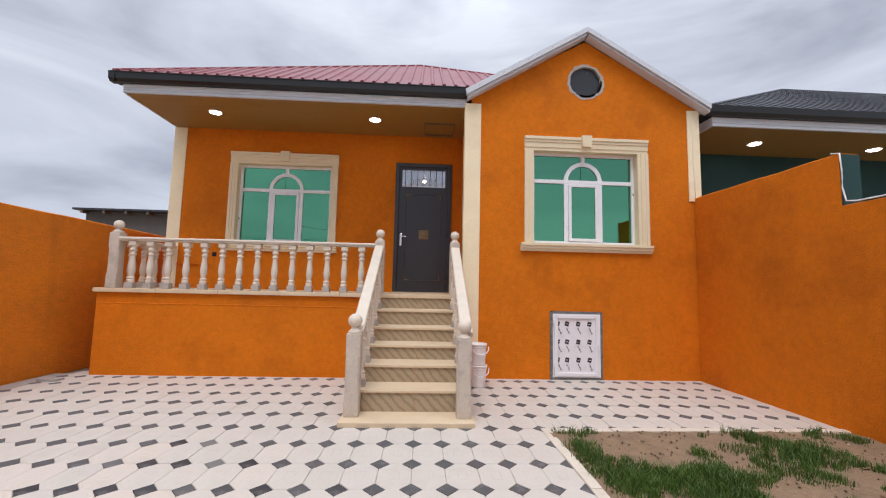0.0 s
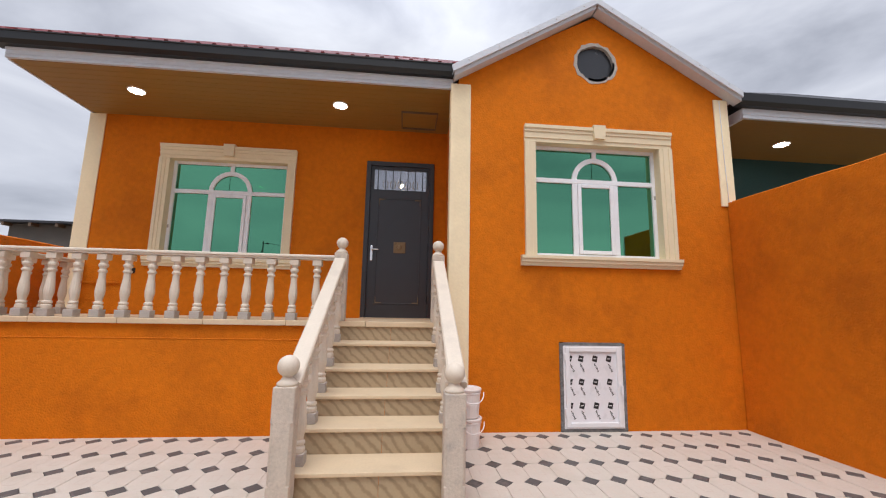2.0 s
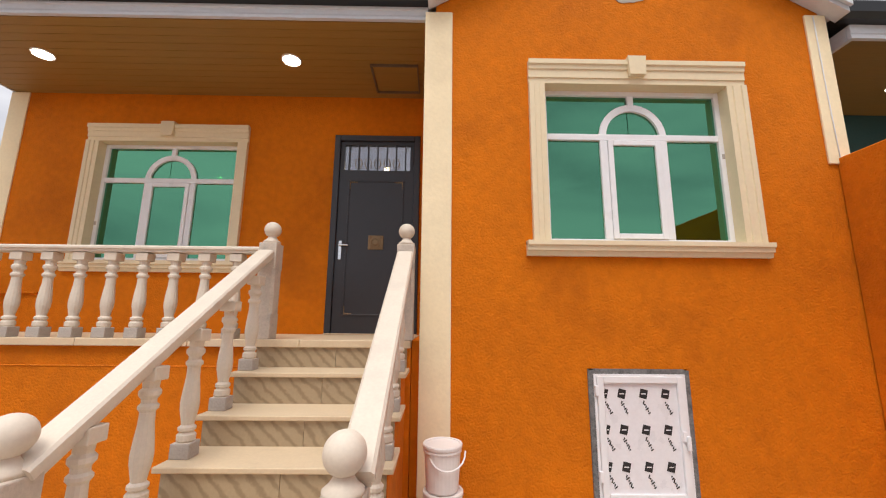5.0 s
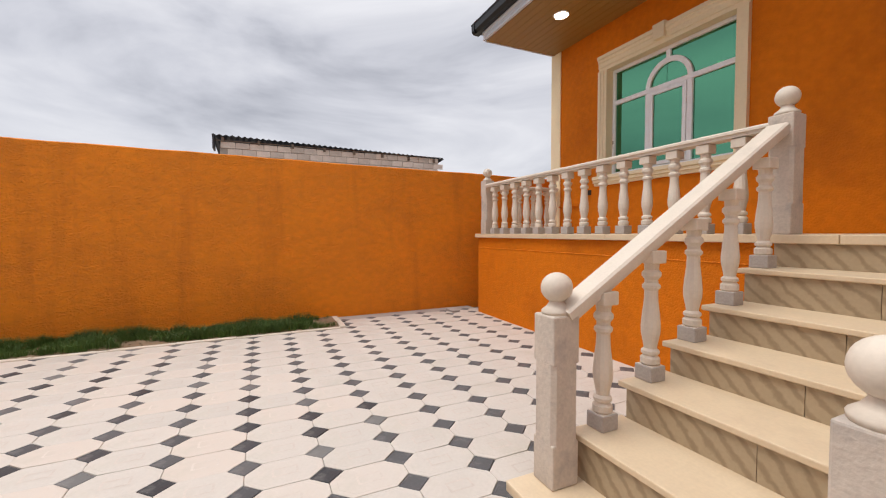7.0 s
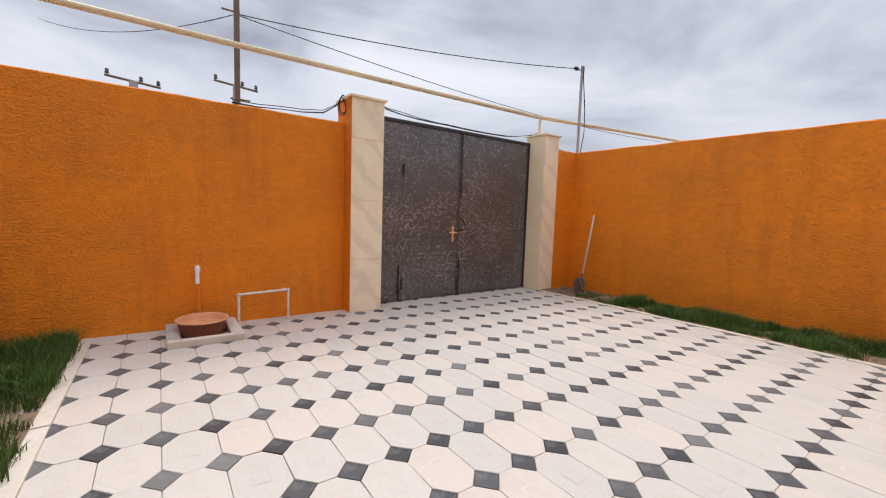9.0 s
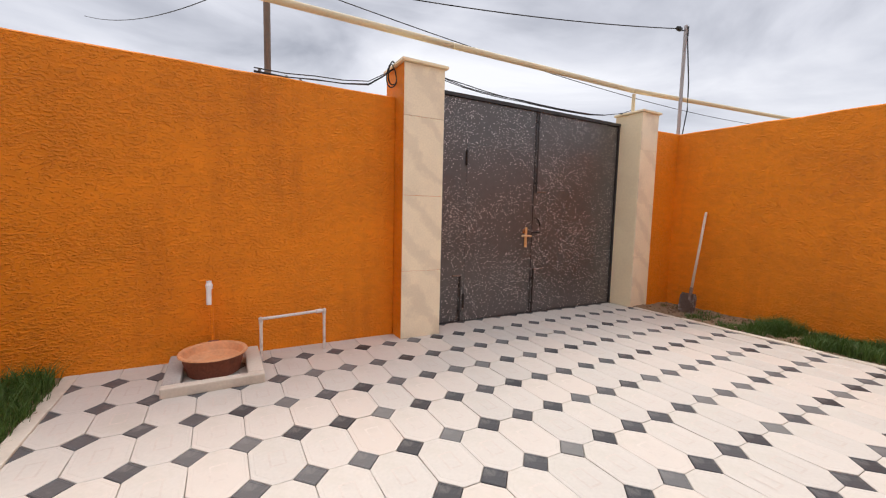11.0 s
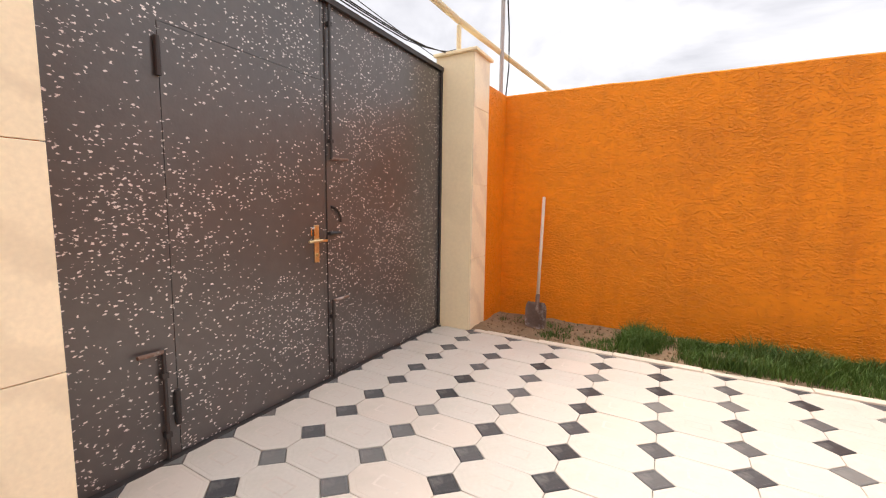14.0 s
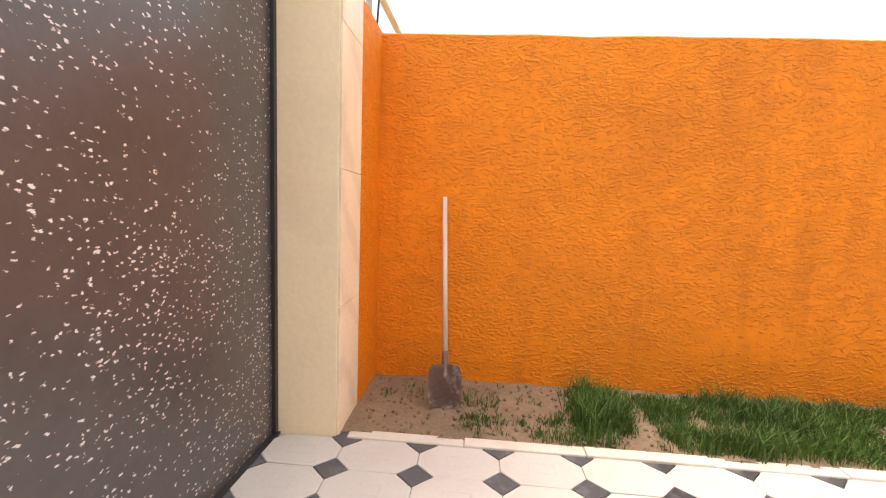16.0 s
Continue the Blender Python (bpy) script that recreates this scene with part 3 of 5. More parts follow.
def round_vent():
    v = root("round_vent", (3.219, HF + 0.05, 4.885), "round dark attic window with a raw cement rim", "attic window")
    bm = bmesh.new()
    seg, ra, rb = 40, 0.262, 0.315
    rnd = random.Random(4)
    ri = [(ra + rnd.uniform(-0.004, 0.012)) for _ in range(seg)]
    ro = [(rb + rnd.uniform(-0.02, 0.015)) for _ in range(seg)]
    rings = []
    for y, rr in ((HF + 0.06, ri), (HF - 0.006, ri), (HF - 0.006, ro), (HF + 0.004, ro)):
        rings.append([bm.verts.new((3.219 + rr[k] * math.cos(2 * math.pi * k / seg), y, 4.885 + rr[k] * math.sin(2 * math.pi * k / seg))) for k in range(seg)])
    for a, b in zip(rings, rings[1:]):
        for k in range(seg):
            bm.faces.new((a[k], a[(k + 1) % seg], b[(k + 1) % seg], b[k]))
    part("cement_rim", bm, M_GREYST, v, "rough grey cement rim")
    bm = bmesh.new()
    lathe(bm, [(0.284, 0), (0.284, 0.01)], (0, 0, 0), 40, pose(3.219, HF + 0.055, 4.885, 90))
    part("pane", bm, M_VENT, v, "dark pane")
    bm = bmesh.new()
    for k in range(9):
        a0 = -2.0 + k * 0.12
        a1 = a0 + 0.12
        p = [(0.24, a0), (0.24, a1), (0.275, a1), (0.275, a0)]
        vs = [bm.verts.new((3.219 + r * math.cos(a), HF - 0.008, 4.885 + r * math.sin(a))) for r, a in p]
        bm.faces.new(vs)
    for k in range(7):
        a0 = -0.75 + k * 0.12
        p = [(0.25, a0), (0.25, a0 + 0.12), (0.28, a0 + 0.12), (0.28, a0)]
        bm.faces.new([bm.verts.new((3.219 + r * math.cos(a), HF - 0.008, 4.885 + r * math.sin(a))) for r, a in p])
    bmesh.ops.solidify(bm, geom=bm.faces[:], thickness=0.006)
    part("white_smear", bm, M_PVC, v, "white filler smear")


round_vent()


# ---- windows ----
def window(name, hole, wy, outer, label):
    """An arched-pattern white window with green coated panes and a cream moulded surround."""
    x0, x1, z0, z1 = hole
    W, H = x1 - x0, z1 - z0
    yf = wy + 0.10                                     # face of the white frame
    w = root(name, ((x0 + x1) / 2, wy, z0), label, "window", "arched windows", "structure")
    zt, xm = z0 + 0.685 * H, (x0 + x1) / 2
    xl, xr, R = x0 + 0.335 * W, x0 + 0.665 * W, 0.185 * W
    bm = bmesh.new()
    t = 0.05
    for a in ((x0, x0 + t, z0, z1), (x1 - t, x1, z0, z1), (x0 + t, x1 - t, z0, z0 + t), (x0 + t, x1 - t, z1 - t, z1), (xm - 0.03, xm + 0.03, zt + R * 0.95, z1 - t),
              (x0 + t, x1 - t, zt - 0.032, zt + 0.032), (xl - 0.035, xl + 0.035, z0 + t, zt - 0.032), (xr - 0.035, xr + 0.035, z0 + t, zt - 0.032)):
        box(bm, a[0], a[1], yf, yf + 0.06, a[2], a[3], bevel=0.006)
    seg = 20
    ring = []
    for r, y in ((R, yf + 0.06), (R, yf + 0.003), (R - 0.065, yf + 0.003), (R - 0.065, yf + 0.06)):
        ring.append([bm.verts.new((xm + r * math.cos(math.pi * k / seg), y, zt + 0.01 + r * 1.03 * math.sin(math.pi * k / seg))) for k in range(seg + 1)])
    for a, b in zip(ring, ring[1:]):
        for k in range(seg):
            bm.faces.new((a[k], a[k + 1], b[k + 1], b[k]))
    part("window_frame", bm, M_PVC, w, "white plastic frame with an arch")
    bm = bmesh.new()
    a0, a1, b0, b1 = xl + 0.037, xr - 0.037, z0 + t + 0.003, zt - 0.035
    for a in ((a0, a0 + 0.05, b0, b1), (a1 - 0.05, a1, b0, b1), (a0 + 0.05, a1 - 0.05, b0, b0 + 0.05), (a0 + 0.05, a1 - 0.05, b1 - 0.05, b1)):
        box(bm, a[0], a[1], yf - 0.012, yf + 0.05, a[2], a[3], bevel=0.006)
    sash = part("sash", bm, M_PVC, w, "white opening sash")
    for p in ((x0 + t, xm - 0.03, zt + 0.03, z1 - t), (xm - 0.03, x1 - t, zt + 0.03, z1 - t), (x0 + t, xl - 0.03, z0 + t, zt - 0.03), (xr + 0.03, x1 - t, z0 + t, zt - 0.03)):
        g = part("pane", boxed(p[0] - 0.004, p[1] + 0.004, yf + 0.030, yf + 0.036, p[2] - 0.004, p[3] + 0.004), M_GLASS, w, "green mirrored pane")
        g.visible_shadow = False
    g = part("pane", boxed(a0 + 0.045, a1 - 0.045, yf + 0.012, yf + 0.018, b0 + 0.045, b1 - 0.045), M_GLASS, sash, "green mirrored pane")
    g.visible_shadow = False
    # moulded surround
    ox0, ox1, oz1, sz0 = outer
    y = wy
    for nm, pr in (("surround_left", (ox0, x0 + 0.004)), ("surround_right", (x1 - 0.004, ox1))):
        bm = bmesh.new()
        a, b = pr
        if nm == "surround_right":
            prof = [(a, y + 0.1), (a, y - 0.03), (a + 0.05, y - 0.03), (a + 0.055, y - 0.042), (b - 0.05, y - 0.042), (b - 0.045, y - 0.055), (b, y - 0.055), (b, y), (a + 0.005, y), (a + 0.005, y + 0.1)]
        else:
            prof = [(b, y + 0.1), (b, y - 0.03), (b - 0.05, y - 0.03), (b - 0.055, y - 0.042), (a + 0.05, y - 0.042), (a + 0.045, y - 0.055), (a, y - 0.055), (a, y), (b - 0.005, y), (b - 0.005, y + 0.1)]
        prism(bm, prof, "z", z0 + 0.001, z1 - 0.006)
        part(nm, bm, M_TRIMST, w)
    bm = bmesh.new()
    prism(bm, [(y + 0.1, z1 - 0.004), (y - 0.03, z1 - 0.004), (y - 0.03, z1 + 0.045), (y - 0.042, z1 + 0.05), (y - 0.042, oz1 - 0.10), (y - 0.055, oz1 - 0.09), (y - 0.055, oz1 - 0.055),
               (y - 0.072, oz1 - 0.045), (y - 0.072, oz1), (y, oz1), (y, z1 + 0.003), (y + 0.1, z1 + 0.003)], "x", ox0 - 0.002, ox1 + 0.002)
    part("surround_head", bm, M_TRIMST, w, "moulded cream head")
    bm = bmesh.new()
    prism(bm, [(xm - 0.075, oz1 - 0.16), (xm + 0.075, oz1 - 0.16), (xm + 0.085, oz1 + 0.03), (xm - 0.085, oz1 + 0.03)], "y", y - 0.095, y - 0.002)
    part("keystone", bm, M_TRIMST, w, "small cream keystone")
    bm = bmesh.new()
    prism(bm, [(y, z0), (y, sz0), (y - 0.045, sz0), (y - 0.055, sz0 + 0.04), (y - 0.075, sz0 + 0.045), (y - 0.075, sz0 + 0.08), (y - 0.095, sz0 + 0.09), (y - 0.095, z0 - 0.004), (y + 0.098, z0 + 0.004), (y + 0.098, z0)],
          "x", ox0 - 0.06, ox1 + 0.035)
    part("window_sill", bm, M_TRIMST, w, "moulded cream sill")
    for ax, az in ((x0 + 0.02, z0 + 0.3 * H), (x1 - 0.02, z0 + 0.55 * H)):
        part("fixing_tab", boxed(ax - 0.012, ax + 0.012, yf - 0.004, yf + 0.001, az, az + 0.05), M_GREYST, w)


window("window_1", RW, HF, (2.183, 4.238, 3.895, 2.008), "white arched window with green mirrored glass in a cream surround")
window("window_2", LW, PW, (-3.17, -1.12, 3.915, 2.0), "white arched window with green mirrored glass above the porch balusters")


# ---- entrance door ----
def entrance():
    x0, x1, z0, z1 = DOOR
    y = PW - 0.03
    d = root("door_1", ((x0 + x1) / 2, PW, z0), "closed dark grey steel entrance door with a barred transom", "door", kind="structure")
    bm = bmesh.new()
    for a in ((x0, x0 + 0.075, z0, z1), (x1 - 0.075, x1, z0, z1), (x0 + 0.075, x1 - 0.075, z1 - 0.075, z1)):
        box(bm, a[0], a[1], y, y + 0.14, a[2], a[3], bevel=0.008)
    part("door_frame", bm, M_DOOR, d)
    lx0, lx1, lz1 = x0 + 0.078, x1 - 0.078, z1 - 0.078
    zt = 3.35
    leaf = bmesh.new()
    box(leaf, lx0, lx1, y + 0.035, y + 0.085, z0 + 0.008, zt)
    for a in ((lx0, lx0 + 0.05, zt, lz1), (lx1 - 0.05, lx1, zt, lz1), (lx0 + 0.05, lx1 - 0.05, lz1 - 0.045, lz1)):
        box(leaf, a[0], a[1], y + 0.035, y + 0.085, a[2], a[3])
    leaf = part("door_leaf", leaf, M_DOOR, d)
    m0, m1, n0, n1 = lx0 + 0.12, lx1 - 0.12, z0 + 0.22, zt - 0.14
    bm = bmesh.new()
    for a in ((m0, m0 + 0.02, n0, n1), (m1 - 0.02, m1, n0, n1), (m0 + 0.02, m1 - 0.02, n0, n0 + 0.02), (m0 + 0.02, m1 - 0.02, n1 - 0.02, n1)):
        box(bm, a[0], a[1], y + 0.024, y + 0.036, a[2], a[3], bevel=0.004)
    part("panel_moulding", bm, M_DOOR, leaf)
    for cx, cz, sx, sz in ((m0, n0, 1, 1), (m1, n0, -1, 1), (m0, n1, 1, -1), (m1, n1, -1, -1)):
        bm = bmesh.new()
        for k in range(4):
            a, b = cx + sx * (0.012 + 0.03 * k), cz + sz * (0.012 + 0.03 * (3 - k))
            bmesh.ops.create_uvsphere(bm, u_segments=8, v_segments=5, radius=0.018 - 0.002 * abs(k - 1.5), matrix=pose(a, y + 0.03, cz + sz * 0.018) @ Matrix.Diagonal((1, 0.4, 1, 1)))
            bmesh.ops.create_uvsphere(bm, u_segments=8, v_segments=5, radius=0.014, matrix=pose(cx + sx * 0.018, y + 0.03, b) @ Matrix.Diagonal((1, 0.4, 1, 1)))
        part("corner_ornament", bm, M_BRONZE, leaf, "bronze corner ornament")
    cx, cz = (m0 + m1) / 2 + 0.02, 2.40
    bm = boxed(cx - 0.095, cx + 0.095, y + 0.020, y + 0.036, cz - 0.09, cz + 0.09, bevel=0.006)
    lathe(bm, [(0.06, 0), (0.066, 0.008), (0.05, 0.01), (0.046, 0.004), (0.02, 0.012)], (0, 0, 0), 20, pose(cx, y + 0.020, cz, 90))
    for k in range(4):
        a = math.pi / 4 + k * math.pi / 2
        bmesh.ops.create_uvsphere(bm, u_segments=8, v_segments=5, radius=0.016, matrix=pose(cx + 0.09 * math.cos(a), y + 0.018, cz + 0.088 * math.sin(a)) @ Matrix.Diagonal((1, 0.4, 1, 1)))
    part("emblem", bm, M_BRONZE, leaf, "square bronze ornament")
    hx, hz = lx0 + 0.055, 2.30
    bm = boxed(hx - 0.02, hx + 0.02, y + 0.022, y + 0.036, hz - 0.12, hz + 0.12, bevel=0.006)
    rod(bm, (hx, y + 0.03, hz + 0.06), (hx, y - 0.03, hz + 0.06), 0.011)
    rod(bm, (hx - 0.008, y - 0.03, hz + 0.06), (hx + 0.11, y - 0.03, hz + 0.055), 0.011)
    part("door_handle", bm, M_CHROME, leaf, "chrome lever handle")
    for hz in (z0 + 0.3, 2.4, 3.5):
        bm = bmesh.new()
        rod(bm, (x1 - 0.085, y + 0.02, hz - 0.06), (x1 - 0.085, y + 0.02, hz + 0.06), 0.012)
        part("hinge", bm, M_DOOR, d)
    for k in range(7):
        bx = lx0 + 0.05 + (lx1 - lx0 - 0.1) * (k + 0.5) / 7
        bm = bmesh.new()
        box(bm, bx - 0.006, bx + 0.006, y + 0.03, y + 0.045, zt, lz1 - 0.045)
        part("bar", bm, M_DOOR, leaf)
        if 1 <= k <= 5:
            bm = bmesh.new()
            for s in (-1, 1):
                pts = [(bx + s * (0.012 + 0.03 * math.sin(q)), zt + 0.10 + 0.06 * math.cos(q)) for q in [math.pi * j / 6 for j in range(7)]]
                for p, q in zip(pts, pts[1:]):
                    rod(bm, (p[0], y + 0.037, p[1]), (q[0], y + 0.037, q[1]), 0.004, 5)
            part("scroll", bm, M_BRONZE, leaf)
    g = part("transom_pane", boxed(lx0 + 0.045, lx1 - 0.045, y + 0.062, y + 0.068, zt - 0.003, lz1 - 0.04), M_CLEAR, leaf, "transom glass")
    g.visible_shadow = False
    single("threshold", boxed(x0, x1, PW - 0.05, PW + 0.2, PORCH + 0.002, PORCH + 0.012), M_TREAD, "stone door threshold", "threshold", kind="structure")


def clear_glass(name):
    m = bpy.data.materials.new(name)
    m.use_nodes = True
    nt = m.node_tree
    nt.nodes.clear()
    N, L = nt.nodes.new, nt.links.new
    out, mix, gl, tr = N("ShaderNodeOutputMaterial"), N("ShaderNodeMixShader"), N("ShaderNodeBsdfGlossy"), N("ShaderNodeBsdfTransparent")
    gl.inputs["Roughness"].default_value = 0.15
    gl.inputs["Color"].default_value = (0.8, 0.8, 0.85, 1)
    mix.inputs[0].default_value = 0.35
    L(tr.outputs[0], mix.inputs[1])
    L(gl.outputs[0], mix.inputs[2])
    L(mix.outputs[0], out.inputs[0])
    return m


M_CLEAR = clear_glass("patterned_clear_glass")
entrance()


def pendant(x, y, z):
    p = root("pendant_bulb", (x, y, SOFFIT + 0.06), "lit warm bulb hanging indoors behind the glass", "lamp", "indoor bulbs")
    bm = bmesh.new()
    rod(bm, (x, y, z + 0.05), (x, y, SOFFIT + 0.06), 0.004, 6)
    part("cord", bm, M_CABLE, p)
    bm = bmesh.new()
    bmesh.ops.create_uvsphere(bm, u_segments=12, v_segments=8, radius=0.035, matrix=Matrix.Translation((x, y, z)))
    part("bulb", bm, M_BULB, p, "warm glowing bulb", smooth=True)


pendant(0.56, 8.8, 3.685)
pendant(-1.93, 8.8, 3.52)


def downlight(x, y, z):
    d = root("downlight", (x, y, z), "lit round white downlight recessed in the porch ceiling", "ceiling light", "porch downlights")
    bm = bmesh.new()
    lathe(bm, [(0.075, 0), (0.105, -0.012), (0.11, -0.004), (0.11, 0.004)], (x, y, z - 0.004), 28)
    part("ring", bm, M_PVC, d)
    bm = bmesh.new()
    lathe(bm, [(0.09, -0.006), (0.09, -0.014)], (x, y, z - 0.004), 28)
    part("diffuser", bm, M_LAMP, d, "glowing diffuser")


for p in ((-3.125, 7.15), (-0.352, 7.185)):
    downlight(*p, SOFFIT)

h = root("ceiling_hatch", (0.81, 7.50, SOFFIT), "wood-lined access hatch in the porch ceiling, its shadow edges added as dark strips", "hatch")
# dark strips put in for the shadow along the hatch recess
bm = bmesh.new()
for a in ((0.535, 0.555, 7.235, 7.80), (1.075, 1.09, 7.235, 7.80), (0.555, 1.075, 7.235, 7.25), (0.555, 1.075, 7.78, 7.80)):
    box(bm, *a, SOFFIT - 0.03, SOFFIT - 0.001)
part("hatch_shadow_rim", bm, M_BROWN, h, "thin dark brown rim standing for the hatch's shadow edge")
part("hatch_panel", boxed(0.556, 1.074, 7.251, 7.779, SOFFIT - 0.006, SOFFIT - 0.001), M_SOFFIT, h, "wood-grained hatch panel")


# ---- basement door ----
def basement_door():
    x0, x1, z0, z1 = 2.612, 3.432, 0.02, 1.05
    y = HF - 0.005
    d = root("door_2", ((x0 + x1) / 2, HF, 0), "small white plastic basement door still in its printed film", "door", kind="structure")
    bm = bmesh.new()
    for a in ((x0 - 0.012, x0 + 0.03, z0 - 0.02, z1), (x1 - 0.03, x1 + 0.012, z0 - 0.02, z1), (x0 + 0.03, x1 - 0.03, z0 - 0.02, z0 + 0.02), (x0 + 0.03, x1 - 0.03, z1 - 0.03, z1 + 0.01)):
        box(bm, a[0], a[1], y - 0.012, y + 0.08, a[2], a[3])
    part("tape_frame", bm, M_FOAM, d, "grey taped outer frame")
    bm = bmesh.new()
    for a in ((x0 + 0.03, x0 + 0.05, z0 + 0.02, z1 - 0.03), (x1 - 0.05, x1 - 0.03, z0 + 0.02, z1 - 0.03), (x0 + 0.05, x1 - 0.05, z0 + 0.02, z0 + 0.035), (x0 + 0.05, x1 - 0.05, z1 - 0.045, z1 - 0.03)):
        box(bm, a[0], a[1], y - 0.02, y + 0.06, a[2], a[3])
    part("door_frame", bm, M_PVC, d)
    a0, a1, b0, b1 = x0 + 0.052, x1 - 0.052, z0 + 0.036, z1 - 0.046
    f = 0.055
    bm = bmesh.new()
    for a in ((a0, a0 + f, b0, b1), (a1 - f, a1, b0, b1), (a0 + f, a1 - f, b0, b0 + f), (a0 + f, a1 - f, b1 - f, b1)):
        box(bm, a[0], a[1], y - 0.035, y + 0.02, a[2], a[3], bevel=0.006)
    sash = part("door_leaf", bm, M_PVC, d)
    c0, c1, e0, e1 = a0 + f, a1 - f, b0 + f, b1 - f
    panel = part("film_panel", boxed(c0 - 0.004, c1 + 0.004, y - 0.012, y + 0.01, e0 - 0.004, e1 + 0.004), M_SHEET, d, "white panel under protective film with dark print")
    step, rise = (c1 - c0 - 0.02) / 3.25, (e1 - e0) / 3
    for r in range(3):
        for c in range(4):
            w = 0.028 if c == 0 else 0.062
            bx, bz = c0 + 0.018 if c == 0 else c0 + 0.02 + step * (c - 0.28), e1 - 0.085 - r * rise
            bm = bmesh.new()
            box(bm, -w / 2, w / 2, -0.002, 0, -0.036, 0.036, m=pose(bx, y - 0.0125, bz, 0, 14, 0))
            part("print_block", bm, M_PRINT, panel)
            part("print_line", boxed(bx - w * 0.3, bx + w * 0.3, y - 0.0158, y - 0.0152, bz - 0.004, bz + 0.004), M_SHEET, panel)
            for k in range(6):
                bm = bmesh.new()
                q = 0.007 + 0.004 * ((k * 7 + c) % 3)
                box(bm, -0.0045, 0.0045, -0.002, 0, -q, q, m=pose(bx - 0.004 + 0.0085 * k, y - 0.0125, bz - 0.068 - 0.0165 * k, 0, 20 + 35 * (k % 2), 0))
                part("print_mark", bm, M_PRINT, panel)
    bm = boxed(a1 - 0.05, a1 - 0.02, y - 0.05, y - 0.035, 0.50, 0.58, bevel=0.005)
    box(bm, a1 - 0.028, a1 + 0.0, y - 0.07, y - 0.045, 0.44, 0.55, bevel=0.006)
    part("handle", bm, M_PVC, sash, "white lever handle")
    for hz in (0.2, 0.85):
        part("hinge", boxed(a0 - 0.022, a0 + 0.004, y - 0.05, y - 0.02, hz, hz + 0.08, bevel=0.004), M_PVC, sash)
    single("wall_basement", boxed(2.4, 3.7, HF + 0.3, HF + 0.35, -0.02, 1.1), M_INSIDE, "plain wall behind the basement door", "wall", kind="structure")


basement_door()


# ---- porch and stairs ----
use_grid(*PORCHG)
PF = 6.56                                              # face of the porch base
single("porch_base", boxed(-4.275, -0.10, PF, PW - 0.015, -0.02, 1.215), M_PLASTER, "orange plastered base wall of the porch", "porch", kind="structure")
bm = boxed(-0.10, 1.13, PF - 0.004, PW - 0.015, -0.02, 1.215)
box(bm, 1.134, 1.298, PF + 0.08, PW - 0.015, -0.02, PORCH - 0.004)
single("porch_core", bm, M_PLASTER, "orange plastered core under the porch floor", "porch", kind="structure")
pf = root("porch_floor", (-1.5, 7.2, 1.215), "beige stone slabs of the porch floor", "floor", kind="structure")
for k in range(6):
    x0 = -4.31 + k * 0.907
    part("slab", boxed(x0, x0 + 0.903, PF - 0.045, PW - 0.012, 1.217, PORCH, bevel=0.006), M_TREAD, pf)
bm = boxed(-4.275, -0.10, PF - 0.006, PF - 0.0005, 1.055, 1.064)
single("plaster_seam", bm, M_ROUGHPL, "lighter horizontal seam in the orange plaster", "seam", kind="structure")

STEPS = [(4.86, 0.282), (5.19, 0.482), (5.52, 0.66), (5.85, 0.845), (6.18, 1.06)]
SX0, SX1 = -0.115, 1.09


def stairs():
    s = root("stairs", (0.53, 4.57, 0), "outdoor stairs with beige stone treads and veined risers", "stairs", kind="structure")
    part("base_slab", boxed(-0.228, 1.147, 4.55, 4.92, -0.01, 0.05, bevel=0.008), M_TREAD, s)
    bm = bmesh.new()
    pts = [(STEPS[0][0] + 0.035, -0.01)]
    for i, (y, z) in enumerate(STEPS):
        prev = -0.01 if i == 0 else STEPS[i - 1][1] - 0.032
        if i:
            pts.append((y + 0.035, prev))
        pts.append((y + 0.035, z - 0.032))
    pts += [(PF - 0.006, STEPS[-1][1] - 0.032), (PF - 0.006, -0.01)]
    prism(bm, pts, "x", SX0, SX1)
    part("stair_body", bm, M_PLASTER, s, "orange plastered stair flank")
    for i, (y, z) in enumerate(STEPS):
        back = STEPS[i + 1][0] + 0.03 if i < 4 else PF - 0.024
        part("tread", boxed(SX0 - 0.035, SX1 + 0.035, y, back, z - 0.032, z, bevel=0.006), M_TREAD, s)
        low = 0.05 if i == 0 else STEPS[i - 1][1]
        for a, b in ((SX0 + 0.004, 0.52), (0.523, SX1 - 0.004)):
            part("riser", boxed(a, b, y + 0.022, y + 0.034, low, z - 0.032), M_RISER, s)
    for a, b in ((SX0 - 0.01, 0.52), (0.523, SX1 + 0.01)):
        part("riser", boxed(a, b, PF - 0.045 + 0.022, PF - 0.006, STEPS[-1][1], 1.217), M_RISER, s)


stairs()


